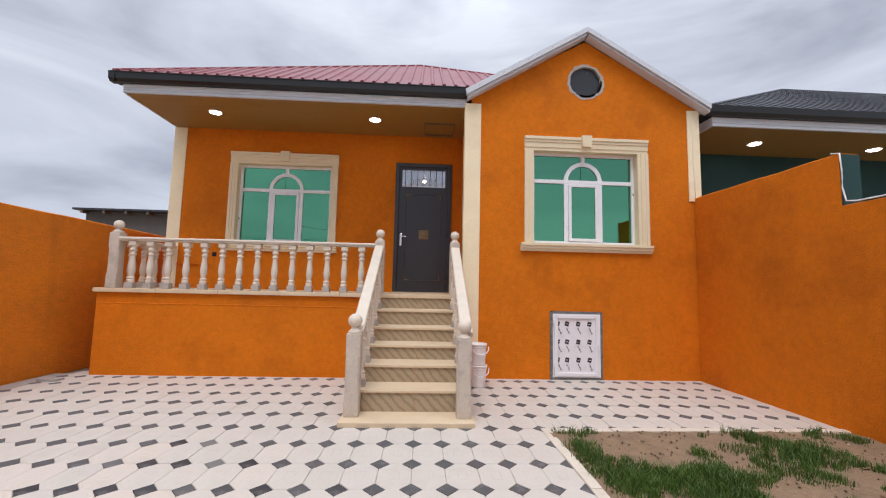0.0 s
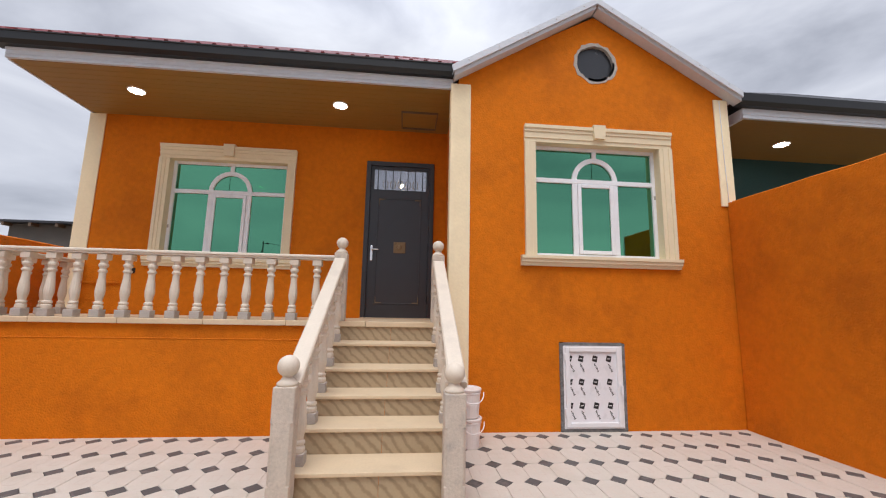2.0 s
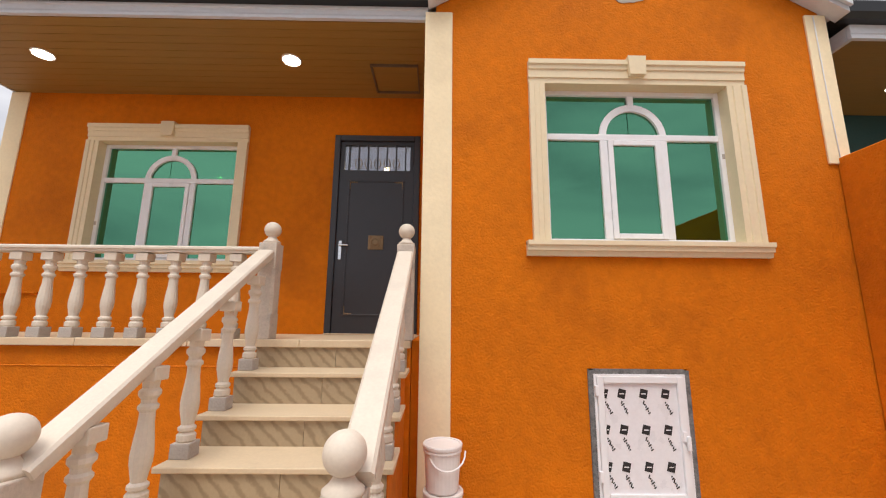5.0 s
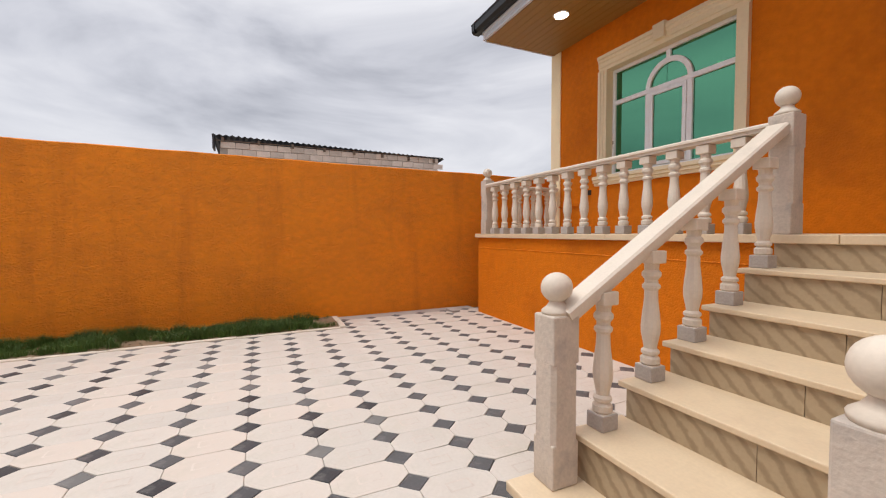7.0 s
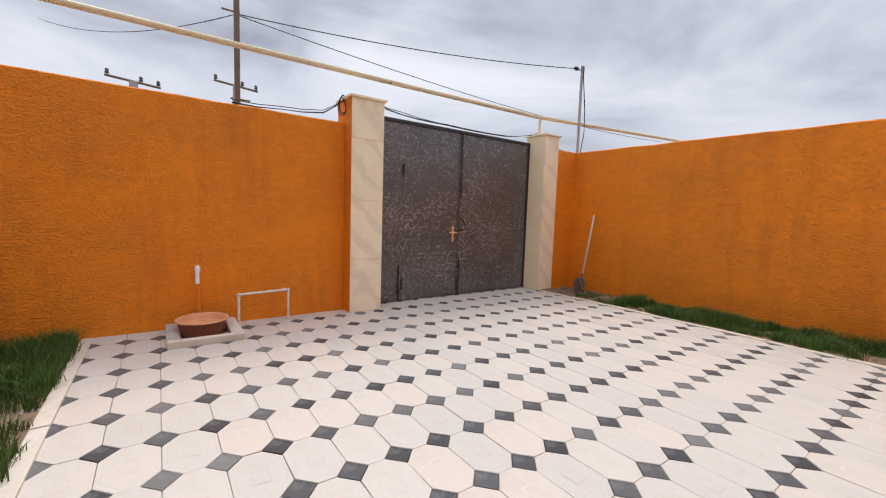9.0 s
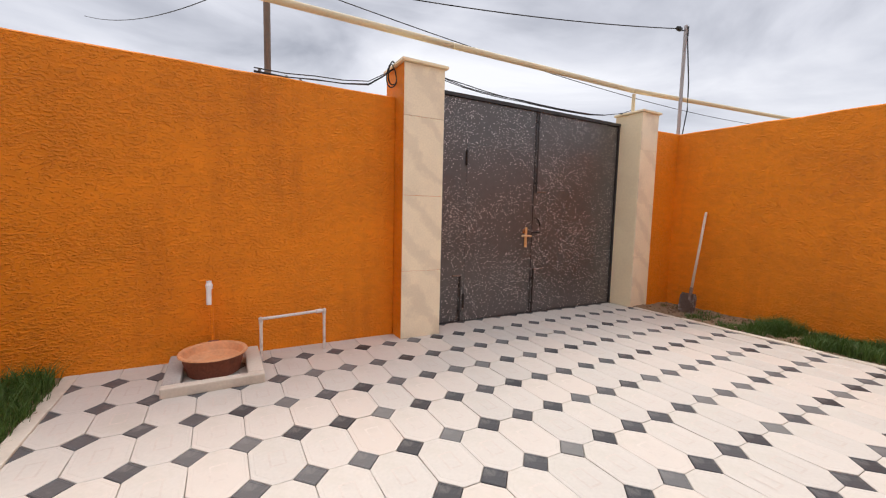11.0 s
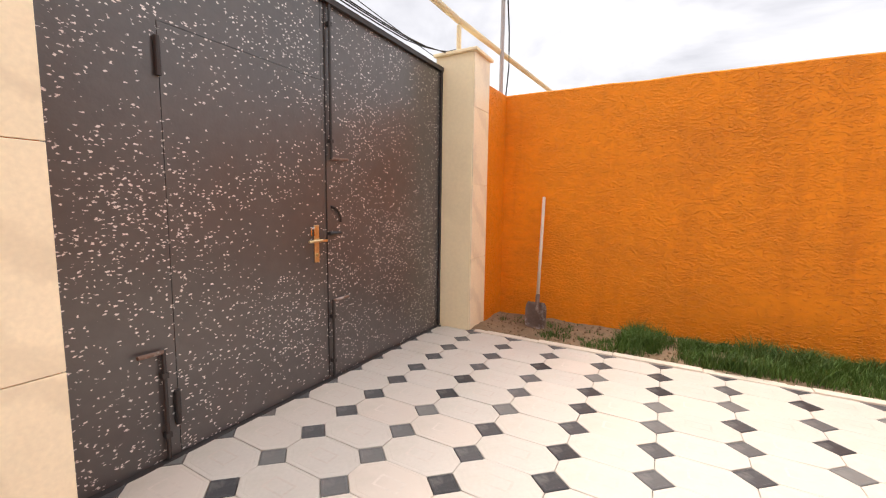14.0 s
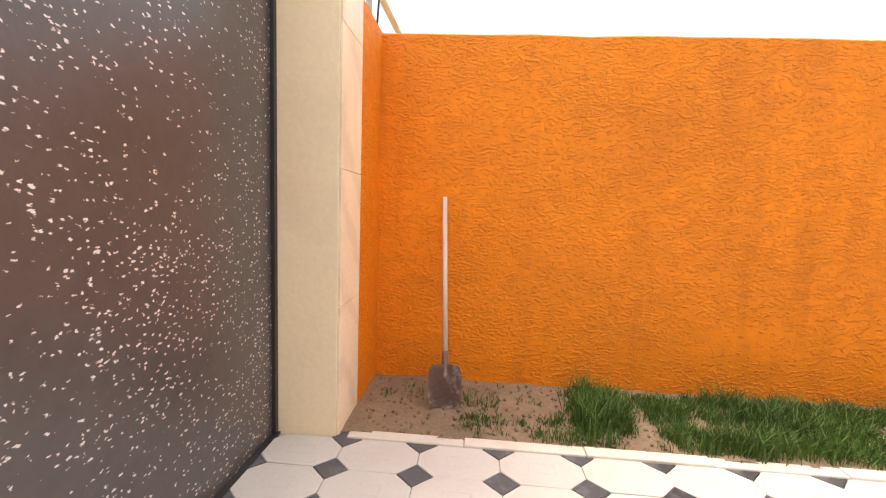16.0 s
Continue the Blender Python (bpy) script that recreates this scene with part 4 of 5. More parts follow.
def baluster_mesh(height):
    """Square foot and head, turned shaft with a belly and rings."""
    k = height / 0.72
    bm = bmesh.new()
    box(bm, -0.055, 0.055, -0.055, 0.055, 0, 0.085 * k, bevel=0.006)
    box(bm, -0.052, 0.052, -0.052, 0.052, height - 0.07 * k, height, bevel=0.006)
    prof = [(0.036, 0.08), (0.05, 0.095), (0.05, 0.125), (0.036, 0.14), (0.047, 0.15), (0.047, 0.165), (0.033, 0.178), (0.036, 0.20), (0.048, 0.26), (0.05, 0.30), (0.044, 0.37), (0.036, 0.44),
            (0.034, 0.50), (0.046, 0.515), (0.046, 0.53), (0.034, 0.542), (0.034, 0.56), (0.049, 0.58), (0.049, 0.60), (0.036, 0.615), (0.040, 0.655)]
    lathe(bm, [(r, h * k) for r, h in prof], (0, 0, 0), 14)
    me = finish("baluster", bm, M_CONCW, False)
    me.materials.append(M_FOOT)
    for f in me.polygons:
        if f.center.z < 0.0855 * k and max(abs(f.center.x), abs(f.center.y)) > 0.045 or f.center.z < 0.001:
            f.material_index = 1
    return me


use_grid()
BAL = baluster_mesh(0.715)
use_grid(*PORCHG)


def add_baluster(parent, x, y, z):
    ob = new("baluster", BAL)
    ob.parent = parent
    bpy.context.view_layer.update()
    ob.matrix_parent_inverse = parent.matrix_world.inverted()
    ob.matrix_basis = pose(*(GRID @ Vector((x, y, z))), 0, 0, random.choice((0, 90, 180)) + random.uniform(-2, 2))


def newel(x, y, z0, z1, ball, label, lean=0.0):
    p = root("newel_post", (x, y, z0), label, "post", "newel posts")
    w = 0.075
    bm = bmesh.new()
    h = z1 - z0
    box(bm, x - w, x + w, y - w, y + w, z0, z0 + 0.26 * h, bevel=0.008)
    prism(bm, [(x - w, y - w + 0.02), (x - w + 0.02, y - w), (x + w - 0.02, y - w), (x + w, y - w + 0.02), (x + w, y + w - 0.02), (x + w - 0.02, y + w), (x - w + 0.02, y + w), (x - w, y + w - 0.02)],
          "z", z0 + 0.26 * h - 0.006, z0 + 0.72 * h)
    box(bm, x - w, x + w, y - w, y + w, z0 + 0.72 * h - 0.006, z1 - 0.006, bevel=0.008)
    part("shaft", bm, M_CONC, p, "weathered cast stone shaft")
    bm = bmesh.new()
    lathe(bm, [(0.070, -0.006), (0.072, 0.012), (0.05, 0.03), (0.036, 0.05), (0.036, 0.065)], (x, y, z1), 16)
    bmesh.ops.create_uvsphere(bm, u_segments=22, v_segments=14, radius=ball, matrix=Matrix.Translation((x, y, z1 + 0.055 + ball * 0.92)))
    part("ball", bm, M_CONCW, p, "pale round ball finial", smooth=True)


PXL, PXR = -0.105, 1.07
newel(PXL - 0.02, 4.765, 0.05, 0.902, 0.075, "cast stone newel post with ball at the stair foot")
newel(PXR - 0.03, 4.735, 0.05, 0.863, 0.075, "cast stone newel post with ball at the stair foot")
newel(PXL, 6.60, PORCH, 2.095, 0.07, "cast stone newel post with ball at the stair head")
newel(PXR, 6.60, PORCH, 2.095, 0.07, "cast stone newel post with ball at the stair head")
newel(-4.095, 6.62, PORCH, 2.122, 0.07, "cast stone corner post with ball on the porch")


def handrail_bm(a, b, w=0.07, h=0.06):
    """A moulded rail between two points."""
    a, b = Vector(a), Vector(b)
    d = b - a
    L = d.length
    prof = [(-w + 0.014, 0), (w - 0.014, 0), (w - 0.014, 0.022), (w, 0.026), (w, h - 0.012), (w - 0.012, h), (-w + 0.012, h), (-w, h - 0.012), (-w, 0.026), (-w + 0.014, 0.022)]
    bm = bmesh.new()
    prism(bm, prof, "y", 0, L)
    m = Matrix.Translation(a) @ d.to_track_quat("Y", "Z").to_matrix().to_4x4()
    bmesh.ops.transform(bm, matrix=m, verts=bm.verts[:])
    return bm


for x, lab in ((PXL, "sloping cast stone stair balustrade beside the porch wall"), (PXR, "sloping cast stone stair balustrade beside the gabled block")):
    r = root("stair_balustrade", (x, 5.5, 0.25), lab, "balustrade", "stair balustrades")
    ya, za, yb, zb = 4.80, 0.855, 6.53, 1.955
    part("handrail", handrail_bm((x, ya, za), (x, yb, zb), 0.068, 0.075), M_CONCW, r, "pale moulded handrail")
    for y, z in STEPS + [(4.60, 0.05)]:
        by = y + 0.19
        if z < 0.1:
            continue
        add_baluster(r, x + (0.02 if x < 0 else -0.02), by - 0.03, z)

r = root("porch_balustrade", (-2.0, 6.60, PORCH), "cast stone balustrade along the porch front", "balustrade", "porch balustrades")
part("handrail", handrail_bm((-4.02, 6.60, PORCH + 0.72), (-0.18, 6.60, PORCH + 0.72), 0.07, 0.055), M_CONCW, r, "pale moulded handrail")
for k in range(14):
    add_baluster(r, -3.835 + k * 0.2655, 6.60, PORCH)
r = root("porch_balustrade", (-4.06, 7.2, PORCH), "cast stone balustrade along the porch end", "balustrade", "porch balustrades")
part("handrail", handrail_bm((-4.095, 6.695, PORCH + 0.72), (-4.095, PW - 0.03 - 0.022, PORCH + 0.72), 0.07, 0.055), M_CONCW, r, "pale moulded handrail")
for k in range(4):
    add_baluster(r, -4.095, 6.92 + k * 0.27, PORCH)

bm = bmesh.new()
box(bm, -3.41, -3.33, PW - 0.012, PW, 1.88, 1.96, bevel=0.005)
o = root("wall_socket", (-3.37, PW, 1.88), "small black socket on the orange porch wall", "socket")
part("plate", bm, M_BLACK, o)


wpipe = bmesh.new()
rod(wpipe, (-4.04, PW - 0.025, 1.73), (-3.47, PW - 0.025, 1.735), 0.012)
rod(wpipe, (-3.47, PW - 0.025, 1.735), (-3.47, PW + 0.01, 1.735), 0.014)
single("wall_pipe", wpipe, M_PLASTER, "thin pipe painted orange along the porch wall", "pipe")
single("kerb_offcut", boxed(-4.62, -4.36, 6.15, 6.28, -0.012, 0.035, bevel=0.008), M_GREYST, "grey stone offcut lying by the porch corner", "stone")


def bucket(x, y, z, lid):
    b = root("bucket", (x, y, z), "white plastic paint bucket stacked beside the stairs" if not lid else "white plastic paint bucket with lid, stacked on another", "bucket", "stacked buckets")
    bm = bmesh.new()
    lathe(bm, [(0.108, 0), (0.112, 0.01), (0.127, 0.245), (0.134, 0.25), (0.134, 0.26), (0.128, 0.265), (0.130, 0.288)], (x, y, z), 28)
    part("pail", bm, M_BUCKET, b, smooth=False)
    bm = bmesh.new()
    lathe(bm, [(0.138, 0.275), (0.140, 0.292), (0.136, 0.300), (0.120, 0.300), (0.117, 0.292)], (x, y, z), 28)
    part("lid", bm, M_BUCKET, b, "white snap lid")
    bm = bmesh.new()
    pts = []
    for k in range(11):
        a = math.pi * k / 10
        pts.append((x + 0.14 * math.cos(a) * 0.9 + 0.03, y - 0.05 - 0.10 * math.sin(a), z + 0.26 - 0.10 * math.sin(a)))
    for p, q in zip(pts, pts[1:]):
        rod(bm, p, q, 0.006, 6)
    part("bail", bm, M_BUCKET, b, "white plastic carrying handle")


bucket(1.40, 6.175, 0.0, False)
bucket(1.394, 6.178, 0.3005, True)


# ---- yard walls ----
def slanted_wall(name, a, b, thick, z_a, z_b, material, label, z0=-0.05, cap=True):
    """A wall from a to b (plan of its yard face), thick to the far side, its top running from z_a to z_b with a slightly uneven crest."""
    a, b = Vector((*a, 0)), Vector((*b, 0))
    d = (b - a)
    n = Vector((-d.y, d.x, 0)).normalized() * thick
    bm = bmesh.new()
    N = max(2, int(d.length / 0.35))
    rnd = random.Random(len(name) * 7 + 1)
    rows = []
    for k in range(N + 1):
        s = k / N
        p = a + d * s
        z = z_a + (z_b - z_a) * s + rnd.uniform(-0.006, 0.006)
        rows.append([bm.verts.new((p.x, p.y, z0)), bm.verts.new((p.x, p.y, z - 0.012)), bm.verts.new((p.x + n.x * 0.06, p.y + n.y * 0.06, z)),
                     bm.verts.new((p.x + n.x * 0.94, p.y + n.y * 0.94, z)), bm.verts.new((p.x + n.x, p.y + n.y, z - 0.012)), bm.verts.new((p.x + n.x, p.y + n.y, z0))])
    for r, q in zip(rows, rows[1:]):
        for i in range(5):
            bm.faces.new((r[i], r[i + 1], q[i + 1], q[i]))
        bm.faces.new((r[5], r[0], q[0], q[5]))
    bm.faces.new(rows[0][::-1])
    bm.faces.new(rows[-1])
    return single(name, bm, material, label, "wall", kind="structure")


use_grid()
slanted_wall("wall_west", (-4.835, -2.11), (-4.835, 14.0), 0.22, 2.445, 2.28, M_ROUGHPL, "rough orange plastered boundary wall")
use_grid(*STREET)
slanted_wall("wall_gate_side", (5.2, -2.16), (-0.76, -2.16), 0.22, 2.40, 2.38, M_ROUGHPL, "rough orange plastered street wall beside the gate")
slanted_wall("wall_gate_corner", (-4.60, -1.935), (-5.32, -1.935), 0.22, 2.475, 2.475, M_ROUGHPL, "short rough orange street wall in the corner")
use_grid()
slanted_wall("wall_east", (5.10, 6.60), (5.10, 4.29), 0.22, 2.96, 2.94, M_PLASTER, "higher orange plastered boundary wall beside the house")
slanted_wall("wall_east_low", (5.10, 4.29), (5.10, -2.75), 0.20, 2.37, 2.37, M_PLASTER, "lower orange plastered boundary wall beside the lawn")
single("wall_east_end", boxed(5.104, 5.32, 4.275, 4.289, 2.37, 2.93), M_GREEN, "dark green end face of the higher wall", "wall", kind="structure")
cable("white_cable", [(5.098, 4.37, 2.96), (5.098, 4.28, 2.94), (5.095, 4.265, 2.76), (5.095, 4.27, 2.56), (5.095, 4.24, 2.41), (5.098, 4.14, 2.39), (5.098, 3.1, 2.385)], 0.008, M_PVC,
      "thin white cable over the step in the wall", "cable")
use_grid(*HOUSE)
cable("white_cable", [(5.02, HF - 0.028, 4.44), (5.025, HF - 0.028, 3.6), (5.04, HF - 0.028, 2.95), (5.075, HF - 0.03, 2.97)], 0.006, M_PVC, "thin white cable down the corner strip", "cable")

# ---- ground and lawn ----
use_grid()
single("ground", boxed(-400, 400, -400, 400, -0.30, -0.06), M_FARG, "dusty open ground all round", "ground", kind="structure")
PX, PY, LX, LY = 0.255, 0.405, 0.341, 3.22
KX0, KX1, KY = LX - 17 * PX, LX + 6 * PX, LY + 3 * PY      # kerb lines
single("paving_bed", boxed(-4.83, 5.10, -2.5, 6.70, -0.06, -0.014), M_BED, "grey mortar bed under the paving", "paving", kind="structure")


def soil_sheet(name, x0, x1, y0, y1, z, amp, label):
    bm = bmesh.new()
    nx, ny = int((x1 - x0) / 0.06) + 1, int((y1 - y0) / 0.06) + 1
    g = [[bm.verts.new((x0 + (x1 - x0) * i / nx, y0 + (y1 - y0) * j / ny,
                        z + amp * (noise.noise(Vector((i * 0.35, j * 0.35, 1.7))) + 0.5 * noise.noise(Vector((i * 1.1, j * 1.1, 4.2)))))) for j in range(ny + 1)] for i in range(nx + 1)]
    for i in range(nx):
        for j in range(ny):
            bm.faces.new((g[i][j], g[i + 1][j], g[i + 1][j + 1], g[i][j + 1]))
    single(name, bm, M_SOIL, label, "soil", kind="structure", smooth=True)


soil_sheet("soil_strip", -4.85, KX0 - 0.05, -2.13, 4.30, 0.006, 0.018, "dry brown soil strip along the wall")
soil_sheet("soil_lawn", KX1 + 0.05, 5.12, -2.35, KY - 0.04, 0.0, 0.022, "dry brown soil of the patchy lawn")


def grass(name, spots, label, seed):
    """Blades in tufts; spots: (x0, x1, y0, y1, tufts, height, bare)."""
    rnd = random.Random(seed)
    vs, fs = [], []
    for x0, x1, y0, y1, tufts, height, bare in spots:
        for _ in range(tufts):
            cx, cy = rnd.uniform(x0, x1), rnd.uniform(y0, y1)
            dens = noise.noise(Vector((cx * 1.7, cy * 1.7, seed))) + 0.6 * noise.noise(Vector((cx * 4, cy * 4, seed + 3)))
            if dens < bare:
                continue
            hh = height * min(1.25, 0.5 + (dens - bare) * 1.1)
            for _ in range(rnd.randint(9, 16)):
                x, y = cx + rnd.gauss(0, 0.022), cy + rnd.gauss(0, 0.022)
                h, a, w = hh * rnd.uniform(0.5, 1.1), rnd.uniform(0, 6.283), rnd.uniform(0.0018, 0.0036)
                lx, ly = rnd.gauss(0, 0.32) * h, rnd.gauss(0, 0.32) * h
                dx, dy = w * math.cos(a), w * math.sin(a)
                i = len(vs)
                vs += [(x - dx, y - dy, -0.01), (x + dx, y + dy, -0.01), (x + lx * 0.4 - dx * 0.8, y + ly * 0.4 - dy * 0.8, h * 0.6), (x + lx * 0.4 + dx * 0.8, y + ly * 0.4 + dy * 0.8, h * 0.6),
                       (x + lx * 1.25, y + ly * 1.25, h)]
                fs += [(i, i + 1, i + 3, i + 2), (i + 2, i + 3, i + 4)]
    me = bpy.data.meshes.new(name)
    me.from_pydata(vs, [], fs)
    me.materials.append(M_GRASS)
    tagged(new(name, me), label, "grass", kind="stuff")


grass("grass_strip", [(-4.70, KX0 - 0.10, -0.75, 4.25, 2300, 0.135, -0.32), (-4.55, KX0 - 0.08, -1.45, 0.2, 260, 0.09, 0.02), (-4.75, -4.3, -1.95, 4.2, 130, 0.06, -0.1)], "tufts of green grass along the orange wall", 3)
grass("grass_lawn", [(KX1 + 0.10, 5.05, -2.25, KY - 0.1, 7000, 0.10, -0.02), (KX1 + 0.12, 3.2, 1.0, 3.9, 1300, 0.10, -0.15), (KX1 + 0.08, 4.95, -2.25, 0.9, 3000, 0.14, -0.5)], "patchy green lawn on dry soil", 5)


def pebbles():
    rnd = random.Random(8)
    vs, fs = [], []
    for x0, x1, y0, y1, n in ((-4.78, KX0 - 0.07, -2.05, -0.2, 300), (KX1 + 0.1, 5.0, 2.2, KY - 0.08, 420), (-4.7, KX0 - 0.07, 0, 4.2, 160)):
        for _ in range(n):
            x, y, r = rnd.uniform(x0, x1), rnd.uniform(y0, y1), rnd.uniform(0.005, 0.018)
            i = len(vs)
            q = rnd.uniform(0, 1.5)
            vs += [(x + r * math.cos(q + k * 1.571) * rnd.uniform(0.7, 1.2), y + r * math.sin(q + k * 1.571) * rnd.uniform(0.7, 1.2), 0.012 + 0.3 * r) for k in range(4)] + [(x, y, 0.012 + r), (x, y, 0)]
            fs += [(i + k, i + (k + 1) % 4, i + 4) for k in range(4)] + [(i + (k + 1) % 4, i + k, i + 5) for k in range(4)]
    me = bpy.data.meshes.new("clods")
    me.from_pydata(vs, [], fs)
    me.materials.append(M_SOIL)
    tagged(new("soil_clods", me), "small clods of dry earth and gravel", "gravel", kind="stuff")


pebbles()


def kerb(name, x0, x1, y0, y1, label):
    r = root(name, ((x0 + x1) / 2, (y0 + y1) / 2, 0), label, "kerb", kind="structure")
    along_y = (y1 - y0) > (x1 - x0)
    total = (y1 - y0) if along_y else (x1 - x0)
    n = max(1, round(total / 0.62))
    for k in range(n):
        a, b = k / n, (k + 1) / n
        h = 0.012 + 0.004 * ((k * 37) % 5 - 2) / 2
        if along_y:
            bm = boxed(x0, x1, y0 + (y1 - y0) * a, y0 + (y1 - y0) * b - 0.004, -0.05, h, bevel=0.006)
        else:
            bm = boxed(x0 + (x1 - x0) * a, x0 + (x1 - x0) * b - 0.004, y0, y1, -0.05, h, bevel=0.006)
        part("kerb_stone", bm, M_KERB, r)


kerb("kerb_strip", KX0 - 0.075, KX0 + 0.002, -2.05, 4.30, "pale stone kerb along the grass strip")
kerb("kerb_lawn", KX1 - 0.002, KX1 + 0.085, -2.31, KY + 0.0, "pale stone kerb along the lawn")
kerb("kerb_lawn_end", KX1 + 0.09, 5.10, KY - 0.085, KY + 0.002, "pale stone kerb across the lawn's end")
kerb("kerb_strip_end", -4.83, KX0 - 0.08, 4.305, 4.385, "pale stone kerb across the grass strip's end")


# ---- gate ----
use_grid(*STREET)
GY = -2.30


def gate():
    g = root("gate", (-2.7, GY, 0), "closed dark steel double gate with glints painted as pale flecks", "gate")
    x0, xm, x1 = -4.25, -2.705, -1.20
    wx0, wx1, wz = -2.672, -1.705, 2.04
    right = part("gate_leaf", boxed(x0 + 0.01, xm - 0.004, GY - 0.03, GY, 0.003, 2.535), M_GATE, g)
    bm = bmesh.new()
    for a in ((wx1 + 0.003, x1, 0.003, 2.535), (wx0, wx1 + 0.003, wz + 0.004, 2.535), (xm + 0.002, wx0 - 0.003, 0.003, 2.535)):
        box(bm, a[0], a[1], GY - 0.03, GY, a[2], a[3])
    left = part("gate_leaf", bm, M_GATE, g)
    wicket = part("wicket_door", boxed(wx0, wx1, GY - 0.028, GY + 0.002, 0.006, wz), M_GATE, g, "walk-through door in the gate leaf")
    bm = bmesh.new()
    prism(bm, [(GY - 0.05, 2.537), (GY + 0.03, 2.537), (GY + 0.03, 2.575), (GY - 0.05, 2.60)], "x", x0, x1)
    part("top_rail", bm, M_GATEF, g)
    part("side_rail", boxed(x0 - 0.0, x0 + 0.03, GY + 0.002, GY + 0.022, 0.01, 2.535), M_GATEF, g)
    part("meeting_strip", boxed(xm - 0.003, xm + 0.004, GY + 0.002, GY + 0.006, 0.02, 2.535), M_GATEF, g)
    part("threshold_rail", boxed(x0, x1, GY - 0.06, GY + 0.035, -0.03, 0.002), M_GATEF, g)
    def bolt(x, za, zb, bend, zbend):
        bm = bmesh.new()
        rod(bm, (x, GY + 0.022, za), (x, GY + 0.022, zb), 0.010)
        for z in (za + 0.12, zb - 0.12):
            box(bm, x - 0.014, x + 0.014, GY, GY + 0.034, z - 0.012, z + 0.012)
        slide = part("bolt", bm, M_GATEF, g, "sliding bolt with bent handle")
        bm = bmesh.new()
        rod(bm, (x, GY + 0.022, zbend), (x + bend, GY + 0.034, zbend + 0.006), 0.010)
        part("handle", bm, M_SPADE, slide, "worn bare steel bent handle")
    bolt(-2.735, 1.54, 2.53, -0.15, 1.545)
    bolt(-2.735, 0.01, 0.572, -0.14, 0.566)
    bolt(-1.64, 0.01, 0.545, 0.11, 0.54)
    for z in (1.80, 0.16):
        bm = bmesh.new()
        rod(bm, (wx1 + 0.01, GY + 0.012, z), (wx1 + 0.01, GY + 0.012, z + 0.17), 0.014)
        part("hinge", bm, M_GATEF, wicket)
    lx = -2.605
    bm = boxed(lx - 0.02, lx + 0.02, GY + 0.002, GY + 0.012, 0.85, 1.10, bevel=0.004)
    rod(bm, (lx, GY + 0.01, 1.0), (lx, GY + 0.05, 1.0), 0.009)
    rod(bm, (lx - 0.01, GY + 0.05, 1.0), (lx + 0.10, GY + 0.05, 0.995), 0.009)
    rod(bm, (lx, GY + 0.01, 0.90), (lx, GY + 0.026, 0.90), 0.012)
    box(bm, lx - 0.09, lx - 0.02, GY + 0.012, GY + 0.02, 0.985, 1.0)
    part("lock_handle", bm, M_BRASS, wicket, "brass lock plate with lever")
    bm = bmesh.new()
    rod(bm, (lx + 0.055, GY + 0.02, 1.03), (lx + 0.055, GY + 0.02, 1.08), 0.006)
    rod(bm, (lx + 0.03, GY + 0.02, 1.08), (lx + 0.055, GY + 0.02, 1.08), 0.006)
    rod(bm, (lx + 0.03, GY + 0.02, 1.03), (lx + 0.03, GY + 0.02, 1.08), 0.006)
    part("keeper", bm, M_CHROME, wicket)
    bm = boxed(-2.80, -2.715, GY + 0.0, GY + 0.018, 1.03, 1.05)
    rod(bm, (-2.72, GY + 0.02, 1.04), (-2.81, GY + 0.03, 1.04), 0.009)
    part("catch", bm, M_GATEF, right)
    bm = bmesh.new()
    pts = [(-2.74 - 0.09 * math.sin(q), GY + 0.012, 1.22 - 0.07 * (1 - math.cos(q)) * 1.5) for q in [math.pi * 0.5 * k / 6 for k in range(7)]]
    for p, q in zip(pts, pts[1:]):
        rod(bm, p, q, 0.008, 6)
    part("curved_stop", bm, M_GATEF, right)


gate()


def pillar(name, x0, x1, y0, y1, top, front_mat, joints, label):
    p = root(name, ((x0 + x1) / 2, (y0 + y1) / 2, 0), label, "gate pillar", "gate pillars")
    part("core", boxed(x0 + 0.012, x1, y0, y1 - 0.014, -0.02, top, bevel=0.006), M_ROUGHPL if name == "gate_pillar" and x1 > -1 else M_CREAM, p, "painted pillar core")
    zs = [0.0] + joints + [top]
    for a, b in zip(zs, zs[1:]):
        part("marble_slab", boxed(x0 + 0.004, x1 - 0.004, y1 - 0.013, y1, a + 0.0015, b - 0.0015, bevel=0.003), front_mat, p, "cream marble facing slab")
    part("cap", boxed(x0 - 0.025, x1 + 0.03, y0 - 0.02, y1 + 0.03, top + 0.001, top + 0.03, bevel=0.006), M_CREAM, p, "thin cream cap slab")


pillar("gate_pillar", -1.205, -0.765, -2.42, -1.95, 2.66, M_MARBLE, [0.676, 1.42, 2.175], "square gate pillar faced with cream marble slabs")
pillar("gate_pillar", -4.61, -4.252, -2.36, -1.93, 2.68, M_MARBLE, [0.72, 1.45, 2.18], "cream stucco gate pillar with a marble front")


# ---- yard things ----
use_grid()


